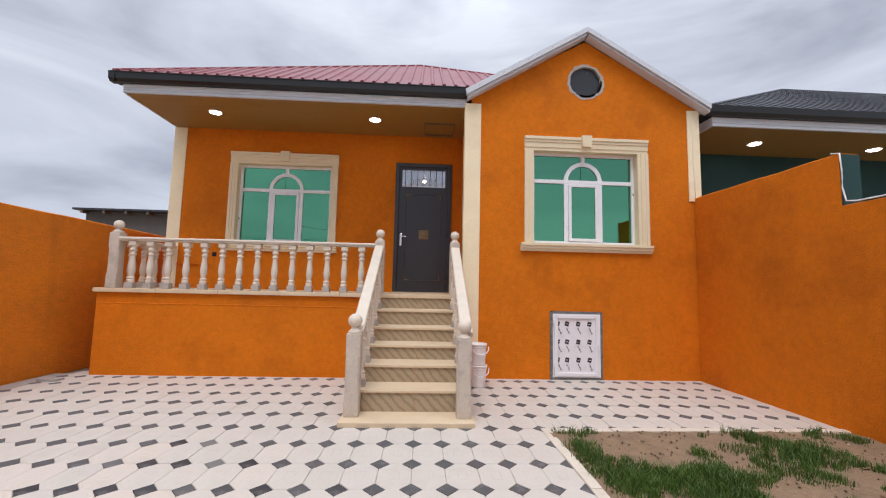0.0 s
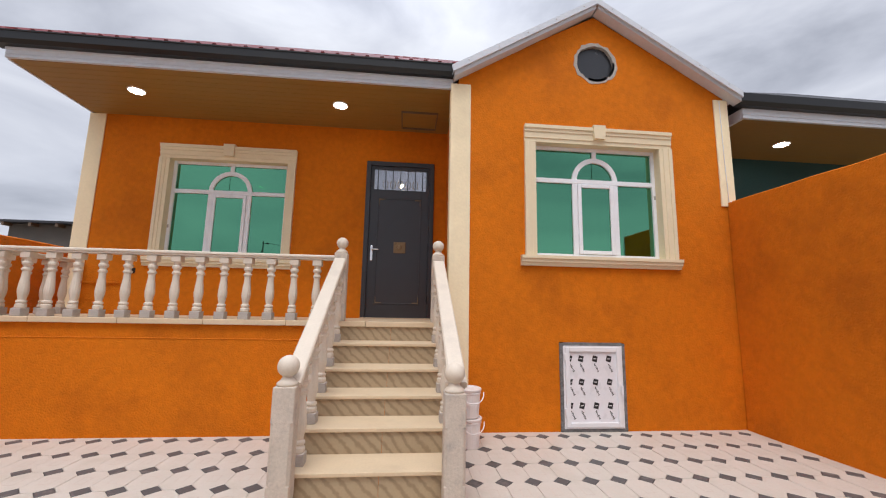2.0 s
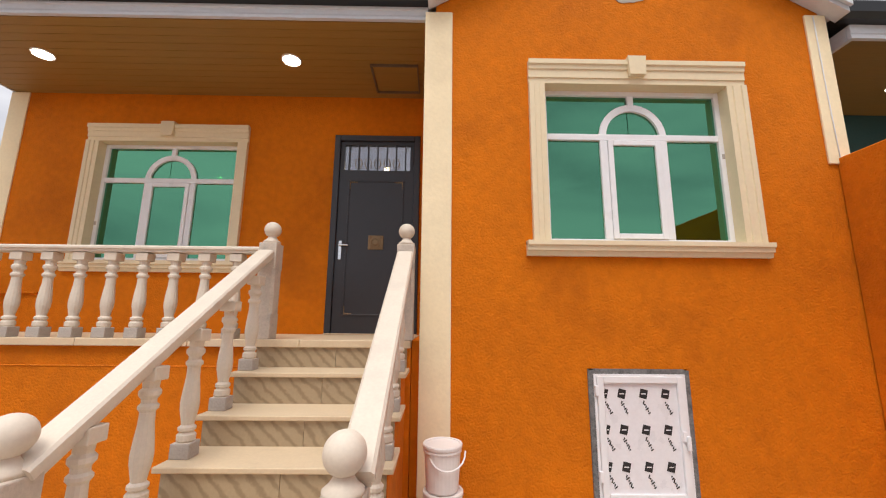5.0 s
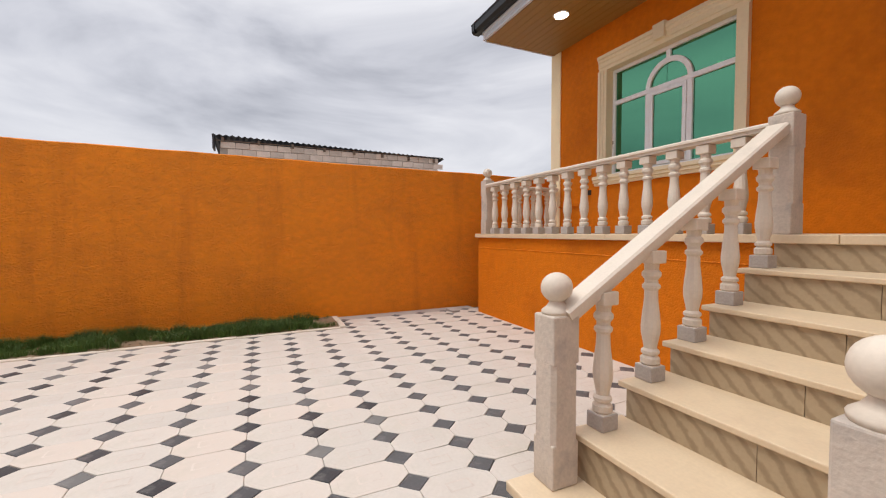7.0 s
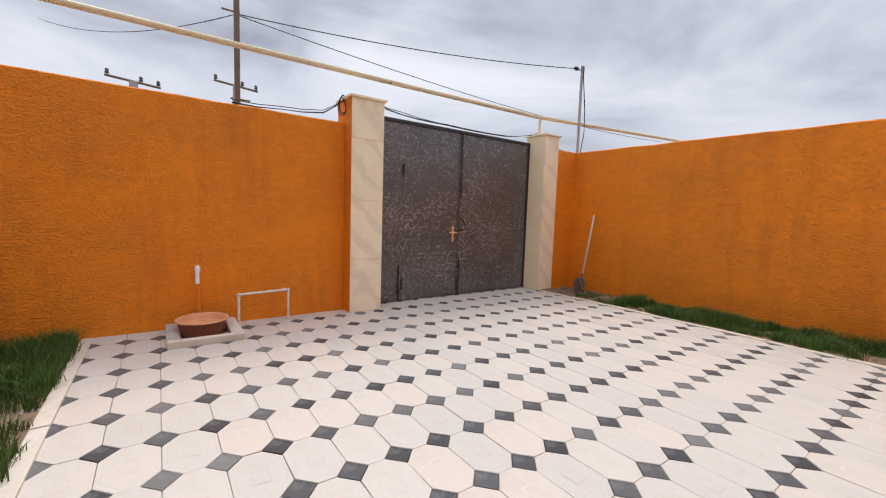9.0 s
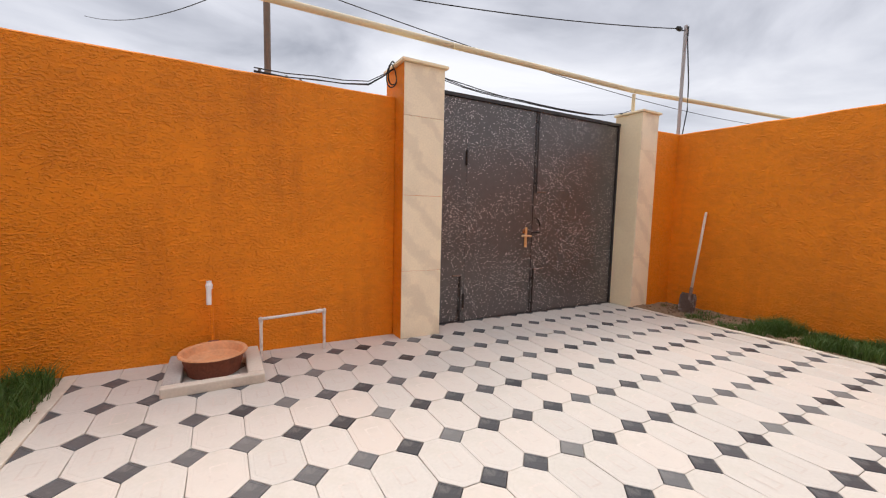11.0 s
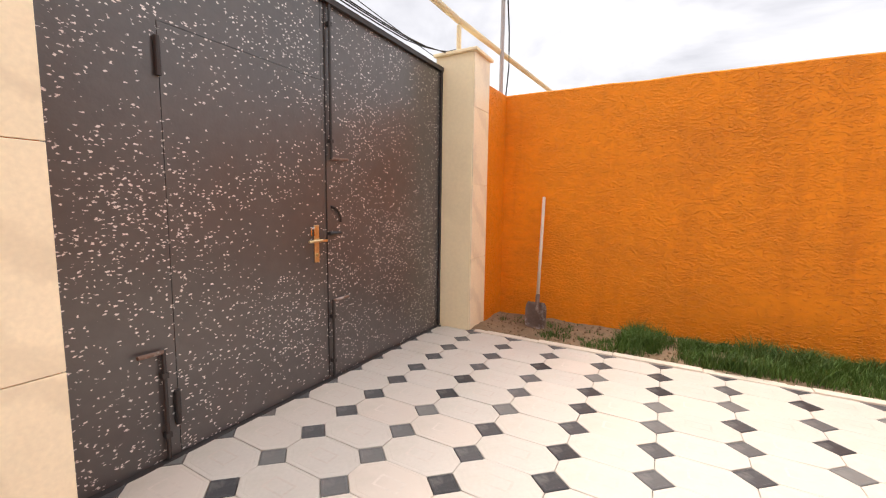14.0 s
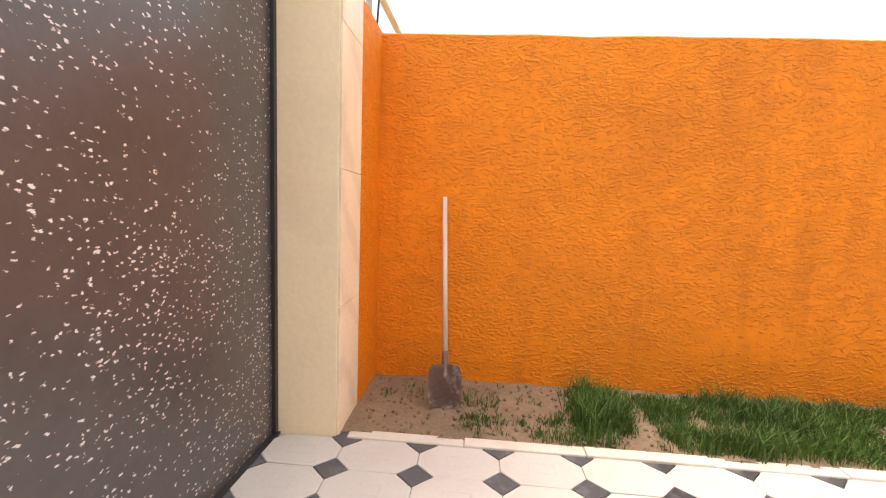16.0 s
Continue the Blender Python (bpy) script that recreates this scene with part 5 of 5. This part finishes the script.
def shovel():
    s = root("shovel", (-4.45, -1.55, 0), "shovel with pale wooden handle leaning on the orange wall", "shovel")
    top, foot = Vector((-4.808, -1.628, 1.33)), Vector((-4.465, -1.56, 0.24))
    bm = bmesh.new()
    rod(bm, foot, top, 0.0165, 12)
    part("handle", bm, M_SPADEH, s, "bleached wooden handle", smooth=True)
    d = (foot - top).normalized()
    bm = bmesh.new()
    nx, nz = 8, 8
    g = []
    for i in range(nx + 1):
        row = []
        u = i / nx * 2 - 1
        for k in range(nz + 1):
            v = k / nz
            half = 0.105 * (0.80 + 0.20 * min(1, v * 6)) * (1 - 0.10 * max(0, v - 0.75) * 4)
            bow = 0.028 * (u * u) + 0.01 * (1 - v)
            p = foot + Vector((0, 0, 0.02)) + d * (v * 0.265) + Vector((0.97, 0.0, 0.22)) * bow + Vector((-0.08, 1, 0)) * (u * half)
            if v > 0.85:
                p += d * (-0.012 * u * u)
            row.append(bm.verts.new(p))
        g.append(row)
    for i in range(nx):
        for k in range(nz):
            bm.faces.new((g[i][k], g[i + 1][k], g[i + 1][k + 1], g[i][k + 1]))
    bmesh.ops.solidify(bm, geom=bm.faces[:], thickness=0.003)
    blade = part("blade", bm, M_SPADE, s, "worn steel blade with pale cement stains", smooth=True)
    bm = bmesh.new()
    rod(bm, foot + d * 0.06, foot - d * 0.10, 0.021, 12)
    part("socket", bm, M_SPADE, s)


shovel()


use_grid((1.08, 0.97, 1.0), (0.086, -0.258, 0))


def drain():
    t = root("drain_surround", (0.83, -1.78, 0), "raised pale stone drain surround on the paving", "drain")
    for a in ((0.56, 1.14, -1.475, -1.40), (0.56, 0.66, -2.095, -1.478), (1.04, 1.14, -2.095, -1.478)):
        part("stone_strip", boxed(*a, -0.005, 0.065, bevel=0.008), M_GREYST if a[0] > 1 else M_KERB, t)
    b = root("rusty_basin", (0.85, -1.72, 0.0), "rusty oval steel basin under the tap", "basin")
    prof = [(0.135, 0.012), (0.145, 0.012), (0.175, 0.17), (0.186, 0.176), (0.188, 0.184), (0.180, 0.187), (0.172, 0.18)]
    bm = bmesh.new()
    lathe(bm, prof + [(0.150, 0.12), (0.12, 0.10)], (0, 0, 0), 32, pose(0.86, -1.78, 0.0) @ Matrix.Diagonal((1.12, 1.30, 0.86, 1)))
    part("shell", bm, M_RUST, b, "dark rusty shell")
    bm = bmesh.new()
    lathe(bm, [(0.10, 0.107), (0.125, 0.114), (0.150, 0.130), (0.168, 0.186), (0.178, 0.195), (0.190, 0.193), (0.193, 0.183)], (0, 0, 0), 32, pose(0.86, -1.78, 0.0) @ Matrix.Diagonal((1.12, 1.30, 0.86, 1)), capped=False)
    part("lining", bm, M_RUSTIN, b, "orange rust-washed lining")
    part("grip", boxed(0.83, 0.90, -2.05, -2.015, 0.145, 0.17, bevel=0.006), M_RUST, b)


drain()


use_grid((1.0, 1.0, 1.05), (0.156, -0.185, 0))


def tap():
    t = root("water_tap", (0.87, -2.06, 0), "white plastic tap on an orange-painted standpipe", "tap")
    bm = bmesh.new()
    rod(bm, (0.865, -2.07, 0.0), (0.875, -2.07, 0.60), 0.014)
    part("standpipe", bm, M_ROUGHPL, t, "standpipe painted orange like the wall")
    bm = bmesh.new()
    rod(bm, (0.875, -2.07, 0.585), (0.882, -1.985, 0.595), 0.020, 12)
    lathe(bm, [(0.024, 0), (0.026, 0.03), (0.018, 0.045), (0.018, 0.06)], (0.882, -1.985, 0.575), 12)
    rod(bm, (0.884, -1.975, 0.59), (0.886, -1.965, 0.46), 0.019, 12)
    part("spout", bm, M_PVC, t, "white plastic spout")
    bm = bmesh.new()
    rod(bm, (0.875, -2.07, 0.60), (0.875, -2.07, 0.635), 0.012)
    rod(bm, (0.87, -2.065, 0.632), (0.955, -2.04, 0.625), 0.008)
    part("lever", bm, M_ROUGHPL, t, "orange-painted tap lever")


tap()


use_grid()


def pipe_loop():
    p = root("pipe_loop", (0.42, -2.11, 0), "chipped white water pipe bent over the paving", "pipe")
    a, b = Vector((0.68, -2.064, 0)), Vector((0.157, -2.155, 0))
    za, zb = 0.35, 0.352
    bm = bmesh.new()
    rod(bm, a, a + Vector((0, 0, za)), 0.0125, 12)
    part("upright", bm, M_OLDWHITE, p)
    bm = bmesh.new()
    rod(bm, b, b + Vector((0, 0, zb)), 0.0125, 12)
    part("upright", bm, M_OLDWHITE, p)
    bm = bmesh.new()
    rod(bm, a + Vector((0, 0, za)), b + Vector((0, 0, zb)), 0.0125, 12)
    part("crossbar", bm, M_OLDWHITE, p)
    for c, z in ((a, za), (b, zb)):
        bm = bmesh.new()
        bmesh.ops.create_uvsphere(bm, u_segments=12, v_segments=8, radius=0.019, matrix=Matrix.Translation(c + Vector((0, 0, z))))
        rod(bm, c + Vector((0, 0, z)), c + Vector((0, 0, z - 0.04)), 0.0165, 12)
        part("elbow", bm, M_OLDWHITE, p)
    bm = bmesh.new()
    m = a.lerp(b, 0.86) + Vector((0, 0, za + (zb - za) * 0.86))
    rod(bm, m, m + (b - a).normalized() * 0.05, 0.018, 12)
    part("coupling", bm, M_OLDWHITE, p)


pipe_loop()

# ---- pipes, poles and wires over the street wall ----
use_grid(*STREET)
gp = root("gas_pipe", (-2.0, -2.30, 2.9), "yellow gas pipe running high above the gate", "gas pipe")
bm = bmesh.new()
for a, b in (((9.0, -2.20, 3.02), (-1.4, -2.16, 3.0)), ((-1.4, -2.16, 3.0), (-4.30, -2.15, 3.015)), ((-4.30, -2.15, 3.015), (-14.0, -2.15, 3.50))):
    rod(bm, a, b, 0.032, 12)
part("pipe", bm, M_PIPE, gp, smooth=True)
for x, y, z0, z1 in ((-4.33, -2.15, 2.71, 2.97), (5.1, -2.22, 2.40, 2.9), (-9.2, -2.15, -0.06, 3.24)):
    bm = bmesh.new()
    rod(bm, (x, y, z0), (x, y, z1), 0.024)
    part("support", bm, M_PIPE, gp)

bp = root("steel_post", (0.288, -3.304, 0), "thin brown steel post rising behind the street wall", "post")
bm = bmesh.new()
rod(bm, (0.288, -3.304, -0.06), (0.288, -3.304, 4.15), 0.036, 10)
part("tube", bm, M_BROWN, bp)
bm = bmesh.new()
rod(bm, (0.25, -3.304, 3.8), (0.46, -3.304, 3.8), 0.012)
part("bracket", bm, M_BROWN, bp)

wp = root("service_pole", (-5.373, -2.115, 0), "grey service pole with cable at the wall corner", "pole")
bm = bmesh.new()
rod(bm, (-5.3735, -2.115, -0.06), (-5.3715, -2.115, 4.12), 0.026, 8)
part("mast", bm, M_POLE, wp)
bm = bmesh.new()
rod(bm, (-5.371, -2.115, 4.05), (-5.27, -2.105, 4.02), 0.008)
bmesh.ops.create_uvsphere(bm, u_segments=8, v_segments=6, radius=0.05, matrix=Matrix.Translation((-5.19, -2.105, 4.03)) @ Matrix.Diagonal((1.5, 0.7, 0.7, 1)))
part("insulator", bm, M_BLACK, wp, "black cable clamp")
cable("drop_cable", [(-5.371, -2.105, 4.05), (-5.379, -2.08, 4.1), (-5.379, -2.08, 3.9), (-5.45, -2.06, 3.3), (-5.47, -2.06, 2.9), (-5.378, -2.06, 2.47)], 0.009, M_CABLE, "black cable hanging down the service pole", "cable", parent=wp)
cable("overhead_wire", [(0.288, -3.304, 3.78), (-5.19, -2.105, 4.03)], 0.007, M_CABLE, "black overhead wire to the service pole", "wire", "overhead wires", 0.10)
cable("overhead_wire", [(0.288, -3.304, 3.77), (-12.38, -4.1, 3.87)], 0.006, M_CABLE, "black overhead wire above the gate", "wire", "overhead wires", 0.22)
cable("overhead_wire", [(0.288, -3.304, 3.78), (3.2, -9.9, 5.2)], 0.006, M_CABLE, "black overhead wire to a street pole", "wire", "overhead wires", 0.25)
for dz, dy in ((0.0, 0.0), (0.025, 0.03), (-0.01, 0.05)):
    cable("gate_cable", [(0.5, -2.22, 2.415 + dz), (0.0, -2.2 + dy, 2.42 + dz), (-0.5, -2.2, 2.47 + dz), (-0.83, -2.22, 2.72), (-1.15, -2.25 + dy, 2.72), (-1.6, -2.27 + dy, 2.64 + dz), (-2.4, -2.28 + dy, 2.615), (-3.6, -2.28 + dy, 2.615),
                         (-4.15, -2.26, 2.70), (-4.35, -2.2, 2.74 + dz), (-4.66, -2.2, 2.60), (-5.5, -2.2, 2.49)], 0.005, M_CABLE, "loose black cable along the gate top", "cable", "gate cables", 0.012)
bm = bmesh.new()
pts = [(-0.735 + 0.05 * math.cos(q), -2.16 + 0.02 * math.sin(q * 2), 2.60 + 0.11 * math.sin(q)) for q in [2 * math.pi * k / 14 for k in range(15)]]
for p, q in zip(pts, pts[1:]):
    rod(bm, p, q, 0.007, 6)
for p, q in zip(pts, pts[1:]):
    rod(bm, (p[0] + 0.02, p[1] + 0.01, p[2] - 0.03), (q[0] + 0.02, q[1] + 0.01, q[2] - 0.03), 0.006, 6)
single("cable_coil", bm, M_CABLE, "coil of black cable hung on the gate pillar", "cable")


def street_pole(x, y, top):
    p = root("street_pole", (x, y, -0.06), "distant concrete power pole with crossarm", "power pole", "power poles")
    bm = bmesh.new()
    lathe(bm, [(0.14, -0.06), (0.09, top)], (x, y, 0), 10)
    part("shaft", bm, M_POLE, p)
    bm = bmesh.new()
    rod(bm, (x - 0.55, y, top - 0.05), (x + 0.55, y, top + 0.05), 0.03)
    rod(bm, (x - 0.35, y, top - 0.35), (x + 0.15, y, top - 0.35), 0.025)
    part("crossarm", bm, M_BROWN, p)
    for dx in (-0.5, -0.15, 0.5):
        bm = bmesh.new()
        lathe(bm, [(0.03, 0), (0.05, 0.03), (0.03, 0.06), (0.045, 0.09), (0.02, 0.12)], (x + dx, y, top + 0.04 + 0.09 * dx), 8)
        part("insulator", bm, M_DARKWALL, p)


street_pole(1.606, -10.08, 4.26)
street_pole(-0.667, -10.08, 4.62)


# ---- neighbouring buildings ----
use_grid((1, 1, 1), (0.08, 0.04, 0))
def neighbour():
    n = root("neighbour_house", (8.5, 8.2, 0), "dark green neighbouring house with a dark metal roof", "house")
    part("wall", boxed(5.3, 14.0, 8.15, 8.4, -0.06, 4.3), M_GREEN, n, "dark green plaster wall")
    part("side_wall", boxed(5.3, 5.5, 8.4, 12.5, -0.06, 4.3), M_GREEN, n)
    part("porch_ceiling", boxed(5.42, 14.0, 6.60, 8.15, 4.30, 4.33), M_SOFFIT, n, "brown boarded porch ceiling")
    bm = bmesh.new()
    prism(bm, [(6.60, 4.22), (6.56, 4.22), (6.56, 4.26), (6.572, 4.27), (6.56, 4.28), (6.56, 4.37), (6.60, 4.37)], "x", 5.38, 14.0)
    part("fascia", bm, M_WHITEMETAL, n, "white metal fascia")
    part("side_fascia", boxed(5.38, 5.42, 6.605, 9, 4.22, 4.37), M_WHITEMETAL, n)
    bm = bmesh.new()
    prism(bm, [(6.56, 4.37), (6.48, 4.37), (6.44, 4.42), (6.43, 4.53), (6.56, 4.53)], "x", 5.24, 14.0)
    part("gutter", bm, M_BLACK, n, "black gutter")
    A, B = Vector((9.56, 9.6, 6.60)), Vector((13.2, 9.6, 6.60))
    bm = bmesh.new()
    c = [Vector(p) for p in ((5.26, 6.46, 4.52), (14.0, 6.46, 4.52), (14.0, 12.7, 4.52), (5.26, 12.7, 4.52))]
    v = [bm.verts.new(p) for p in c]
    a, b = bm.verts.new(A), bm.verts.new(B)
    for f in ((v[0], v[1], b, a), (v[1], v[2], b), (v[2], v[3], a, b), (v[3], v[0], a), (v[0], v[3], v[2], v[1])):
        bm.faces.new(f)
    roof = part("roof", bm, M_GREYROOF, n, "dark grey sheet-metal hip roof")
    bm = bmesh.new()
    for k in range(1, 44):
        x = 5.26 + k * 0.2
        s = min(1, (x - 5.26) / (9.56 - 5.26), (14.0 - x) / 0.8)
        p, q = Vector((x, 6.45, 4.535)), Vector((x, 6.46 + 3.14 * s, 4.535 + 2.08 * s))
        rod(bm, p, q, 0.010, 5)
    for k in range(1, 31):
        y = 6.46 + k * 0.2
        s = min(1, (y - 6.46) / 3.14, (12.7 - y) / 3.1)
        rod(bm, (5.25, y, 4.535), (5.26 + 4.30 * s, y, 4.535 + 2.08 * s), 0.010, 5)
    part("ribs", bm, M_GREYROOF, roof)
    bm = bmesh.new()
    rod(bm, c[0], A, 0.03, 6)
    rod(bm, A, B, 0.03, 6)
    part("ridge_cap", bm, M_GREYROOF, roof)
    w = root("neighbour_window", (6.9, 8.13, 2.3), "cream window surround on the neighbouring house", "window", kind="structure")
    bm = bmesh.new()
    for a in ((6.55, 8.3, 3.28, 3.45), (6.55, 6.7, 1.9, 3.28), (8.15, 8.3, 1.9, 3.28)):
        box(bm, a[0], a[1], 8.09, 8.15, a[2], a[3], bevel=0.008)
    part("surround", bm, M_TRIMST, w)
    part("pane", boxed(6.7, 8.15, 8.12, 8.14, 1.9, 3.28), M_GLASS, w)
    for x, y in ((6.90, 7.46), (9.40, 7.51)):
        d = root("neighbour_downlight", (x, y, 4.30), "lit round downlight in the neighbouring porch ceiling", "ceiling light", "neighbour downlights")
        bm = bmesh.new()
        lathe(bm, [(0.10, 0), (0.12, -0.012), (0.125, 0.0)], (x, y, 4.297), 24)
        part("ring", bm, M_PVC, d)
        bm = bmesh.new()
        lathe(bm, [(0.10, -0.006), (0.10, -0.015)], (x, y, 4.297), 24)
        part("diffuser", bm, M_LAMP, d)


neighbour()


use_grid((1, 1, 1), (0, -0.27, 0.06))


def shed():
    s = root("shed", (-12.2, 6.0, 0), "block-built shed with a dark corrugated roof behind the wall", "shed")
    x = -12.15
    part("wall", boxed(x - 0.2, x - 0.01, 2.55, 9.6, -0.06, 3.90), M_GREYST, s)
    part("back_wall", boxed(x - 3.0, x - 2.8, 2.55, 9.6, -0.06, 3.6), M_GREYST, s)
    rnd = random.Random(2)
    use_grid()
    share = finish("block", boxed(-0.01, 0.02, -0.19, 0.19, -0.09, 0.09, bevel=0.008), M_BLOCK)
    use_grid((1, 1, 1), (0, -0.27, 0.06))
    for r in range(4):
        z = 3.865 - r * 0.195
        for k in range(18):
            ob = new("block", share)
            ob.parent = s
            bpy.context.view_layer.update()
            ob.matrix_parent_inverse = s.matrix_world.inverted()
            ob.matrix_basis = pose(x + rnd.uniform(-0.008, 0.008), 2.49 + k * 0.392 + 0.18 * (r % 2), z + 0.06 + rnd.uniform(-0.006, 0.006), 0, 0, rnd.uniform(-1, 1))
    bm = bmesh.new()
    n = 180
    g = []
    for k in range(n + 1):
        y = 2.35 + 7.5 * k / n
        zz = 0.022 * math.sin(k * 2 * math.pi / 4)
        z = 4.14 - 0.18 * k / n + zz
        g.append((bm.verts.new((x + 0.12, y, z)), bm.verts.new((x - 3.2, y, z - 0.35))))
    for a, b in zip(g, g[1:]):
        bm.faces.new((a[0], b[0], b[1], a[1]))
    bmesh.ops.solidify(bm, geom=bm.faces[:], thickness=0.012)
    part("roof", bm, M_GREYROOF, s, "dark corrugated roof sheet")
    for k in range(8):
        y = 2.6 + k * 0.97
        part("rafter", boxed(x - 0.2, x + 0.09, y, y + 0.07, 3.96 - 0.024 * k, 4.08 - 0.024 * k), M_BROWN, s)
    part("batten", boxed(x + 0.021, x + 0.05, 2.4, 9.8, 3.975, 4.0), M_BROWN, s)
    part("edge_plate", boxed(x - 0.2, x + 0.3, 2.38, 2.42, 3.7, 4.1), M_GREYROOF, s)


shed()


use_grid()


def far_house():
    f = root("far_shed", (-8.0, 15.0, 0), "low dark block outbuilding behind the house", "outbuilding")
    part("wall", boxed(-11.4, -5.0, 15.0, 18.0, -0.06, 3.80), M_DARKWALL, f, "dark grey block wall")
    part("roof", boxed(-11.65, -4.8, 14.7, 18.3, 3.801, 3.87), M_GREYROOF, f, "thin dark flat roof")
    for k in range(9):
        part("rafter_end", boxed(-11.4 + k * 0.75, -11.32 + k * 0.75, 14.72, 14.999, 3.70, 3.80), M_BROWN, f)


far_house()


# ---- paving ----
def octagon_mesh():
    """A long octagonal paver with a bevelled rim, a shallow groove and a raised inner frame."""
    hx, hy, cx, cy = PX / 2 - 0.0016, PY / 2 - 0.0016, 0.082, 0.088
    oct0 = [(hx - cx, -hy), (hx, -hy + cy), (hx, hy - cy), (hx - cx, hy), (-hx + cx, hy), (-hx, hy - cy), (-hx, -hy + cy), (-hx + cx, -hy)]
    oct0 = [(hx - cx + 0.002, -hy) if i == 0 else p for i, p in enumerate(oct0)]
    bm = bmesh.new()
    rings = []
    for s, z in ((1.0, -0.03), (1.0, -0.002), (0.984, 0.0), (0.90, 0.0), (0.885, -0.0008), (0.83, -0.0008), (0.81, 0.0)):
        rings.append([bm.verts.new((x * s, y * s, z)) for x, y in oct0])
    for a, b in zip(rings, rings[1:]):
        for k in range(8):
            bm.faces.new((a[k], a[(k + 1) % 8], b[(k + 1) % 8], b[k]))
    bm.faces.new(rings[-1])
    for a in ((-0.040, 0.040, -0.068, -0.056), (-0.040, 0.040, 0.056, 0.068), (-0.040, -0.030, -0.056, 0.056), (0.030, 0.040, -0.056, 0.056)):
        vs = [bm.verts.new((x, y, 0.0012)) for x, y in ((a[0], a[2]), (a[1], a[2]), (a[1], a[3]), (a[0], a[3]))]
        bm.faces.new(vs)
    me = finish("octagon_paver", bm, M_TILE)
    me.materials.append(M_TILERELIEF)
    for f in me.polygons:
        c = f.center
        if f.area < 0.0013 and abs(c.x) < 0.045 and abs(c.y) < 0.07 and c.z > 0.0005:
            f.material_index = 1
    return me


def square_mesh():
    ax, ay = 0.0795, 0.0855
    pts = [(ax, 0), (0, ay), (-ax, 0), (0, -ay)]
    bm = bmesh.new()
    rings = [[bm.verts.new((x * s, y * s, z)) for x, y in pts] for s, z in ((1.0, -0.03), (1.0, -0.003), (0.95, 0.0), (0.80, 0.0), (0.76, -0.0015))]
    for a, b in zip(rings, rings[1:]):
        for k in range(4):
            bm.faces.new((a[k], a[(k + 1) % 4], b[(k + 1) % 4], b[k]))
    bm.faces.new(rings[-1])
    return finish("square_paver", bm, M_DARKT)


def paving():
    p = root("paving", (-1.2, 2.0, 0), "pale octagonal pavers with small dark squares between", "paving", kind="structure")
    om, sm = octagon_mesh(), square_mesh()
    rnd = random.Random(12)
    inv = Matrix.Translation((1.2, -2.0, 0))
    spots = {"octagon_paver": [], "square_paver": []}
    for i in range(-19, 20):
        for j in range(-15, 9):
            for nm, x, y in (("octagon_paver", LX + (i + 0.5) * PX, LY + (j + 0.5) * PY), ("square_paver", LX + i * PX, LY + j * PY)):
                if x < KX0 - 0.06 and y < 4.36 or x < -4.84 or y > 6.75 or y < -2.5:
                    continue
                if x > KX1 + 0.06 and y < KY - 0.06 or x > 5.10:
                    continue
                if y < -2.32 and not (-3.95 < x < -1.05):
                    continue
                spots[nm].append((x, y))
    for nm, me in (("octagon_paver", om), ("square_paver", sm)):
        near = sorted(spots[nm], key=lambda q: abs(q[0] + 1.2) * 0.8 + abs(q[1] - 0.6))
        rest = near[290:]
        for x, y in near[:290]:
            ob = new(nm, me)
            ob.parent = p
            ob.matrix_parent_inverse = inv
            ob.matrix_basis = pose(x, y, rnd.uniform(-0.0015, 0.0015), rnd.gauss(0, 0.18), rnd.gauss(0, 0.18), rnd.gauss(0, 0.35))
        vs, fs = [], []
        for x, y in rest:
            m = pose(x, y, rnd.uniform(-0.0015, 0.0015), rnd.gauss(0, 0.18), rnd.gauss(0, 0.18), rnd.gauss(0, 0.35))
            o = len(vs)
            vs += [tuple(m @ v.co) for v in me.vertices]
            fs += [tuple(o + k for k in f.vertices) for f in me.polygons]
        jm = bpy.data.meshes.new(nm + "s_far")
        jm.from_pydata(vs, [], fs)
        for m in me.materials:
            jm.materials.append(m)
        k = len(me.polygons)
        jm.polygons.foreach_set("material_index", [f.material_index for f in me.polygons] * (len(fs) // k))
        ob = tagged(new("far_" + nm + "s", jm), kind="stuff")
        ob.parent = p
        ob.matrix_parent_inverse = inv


paving()
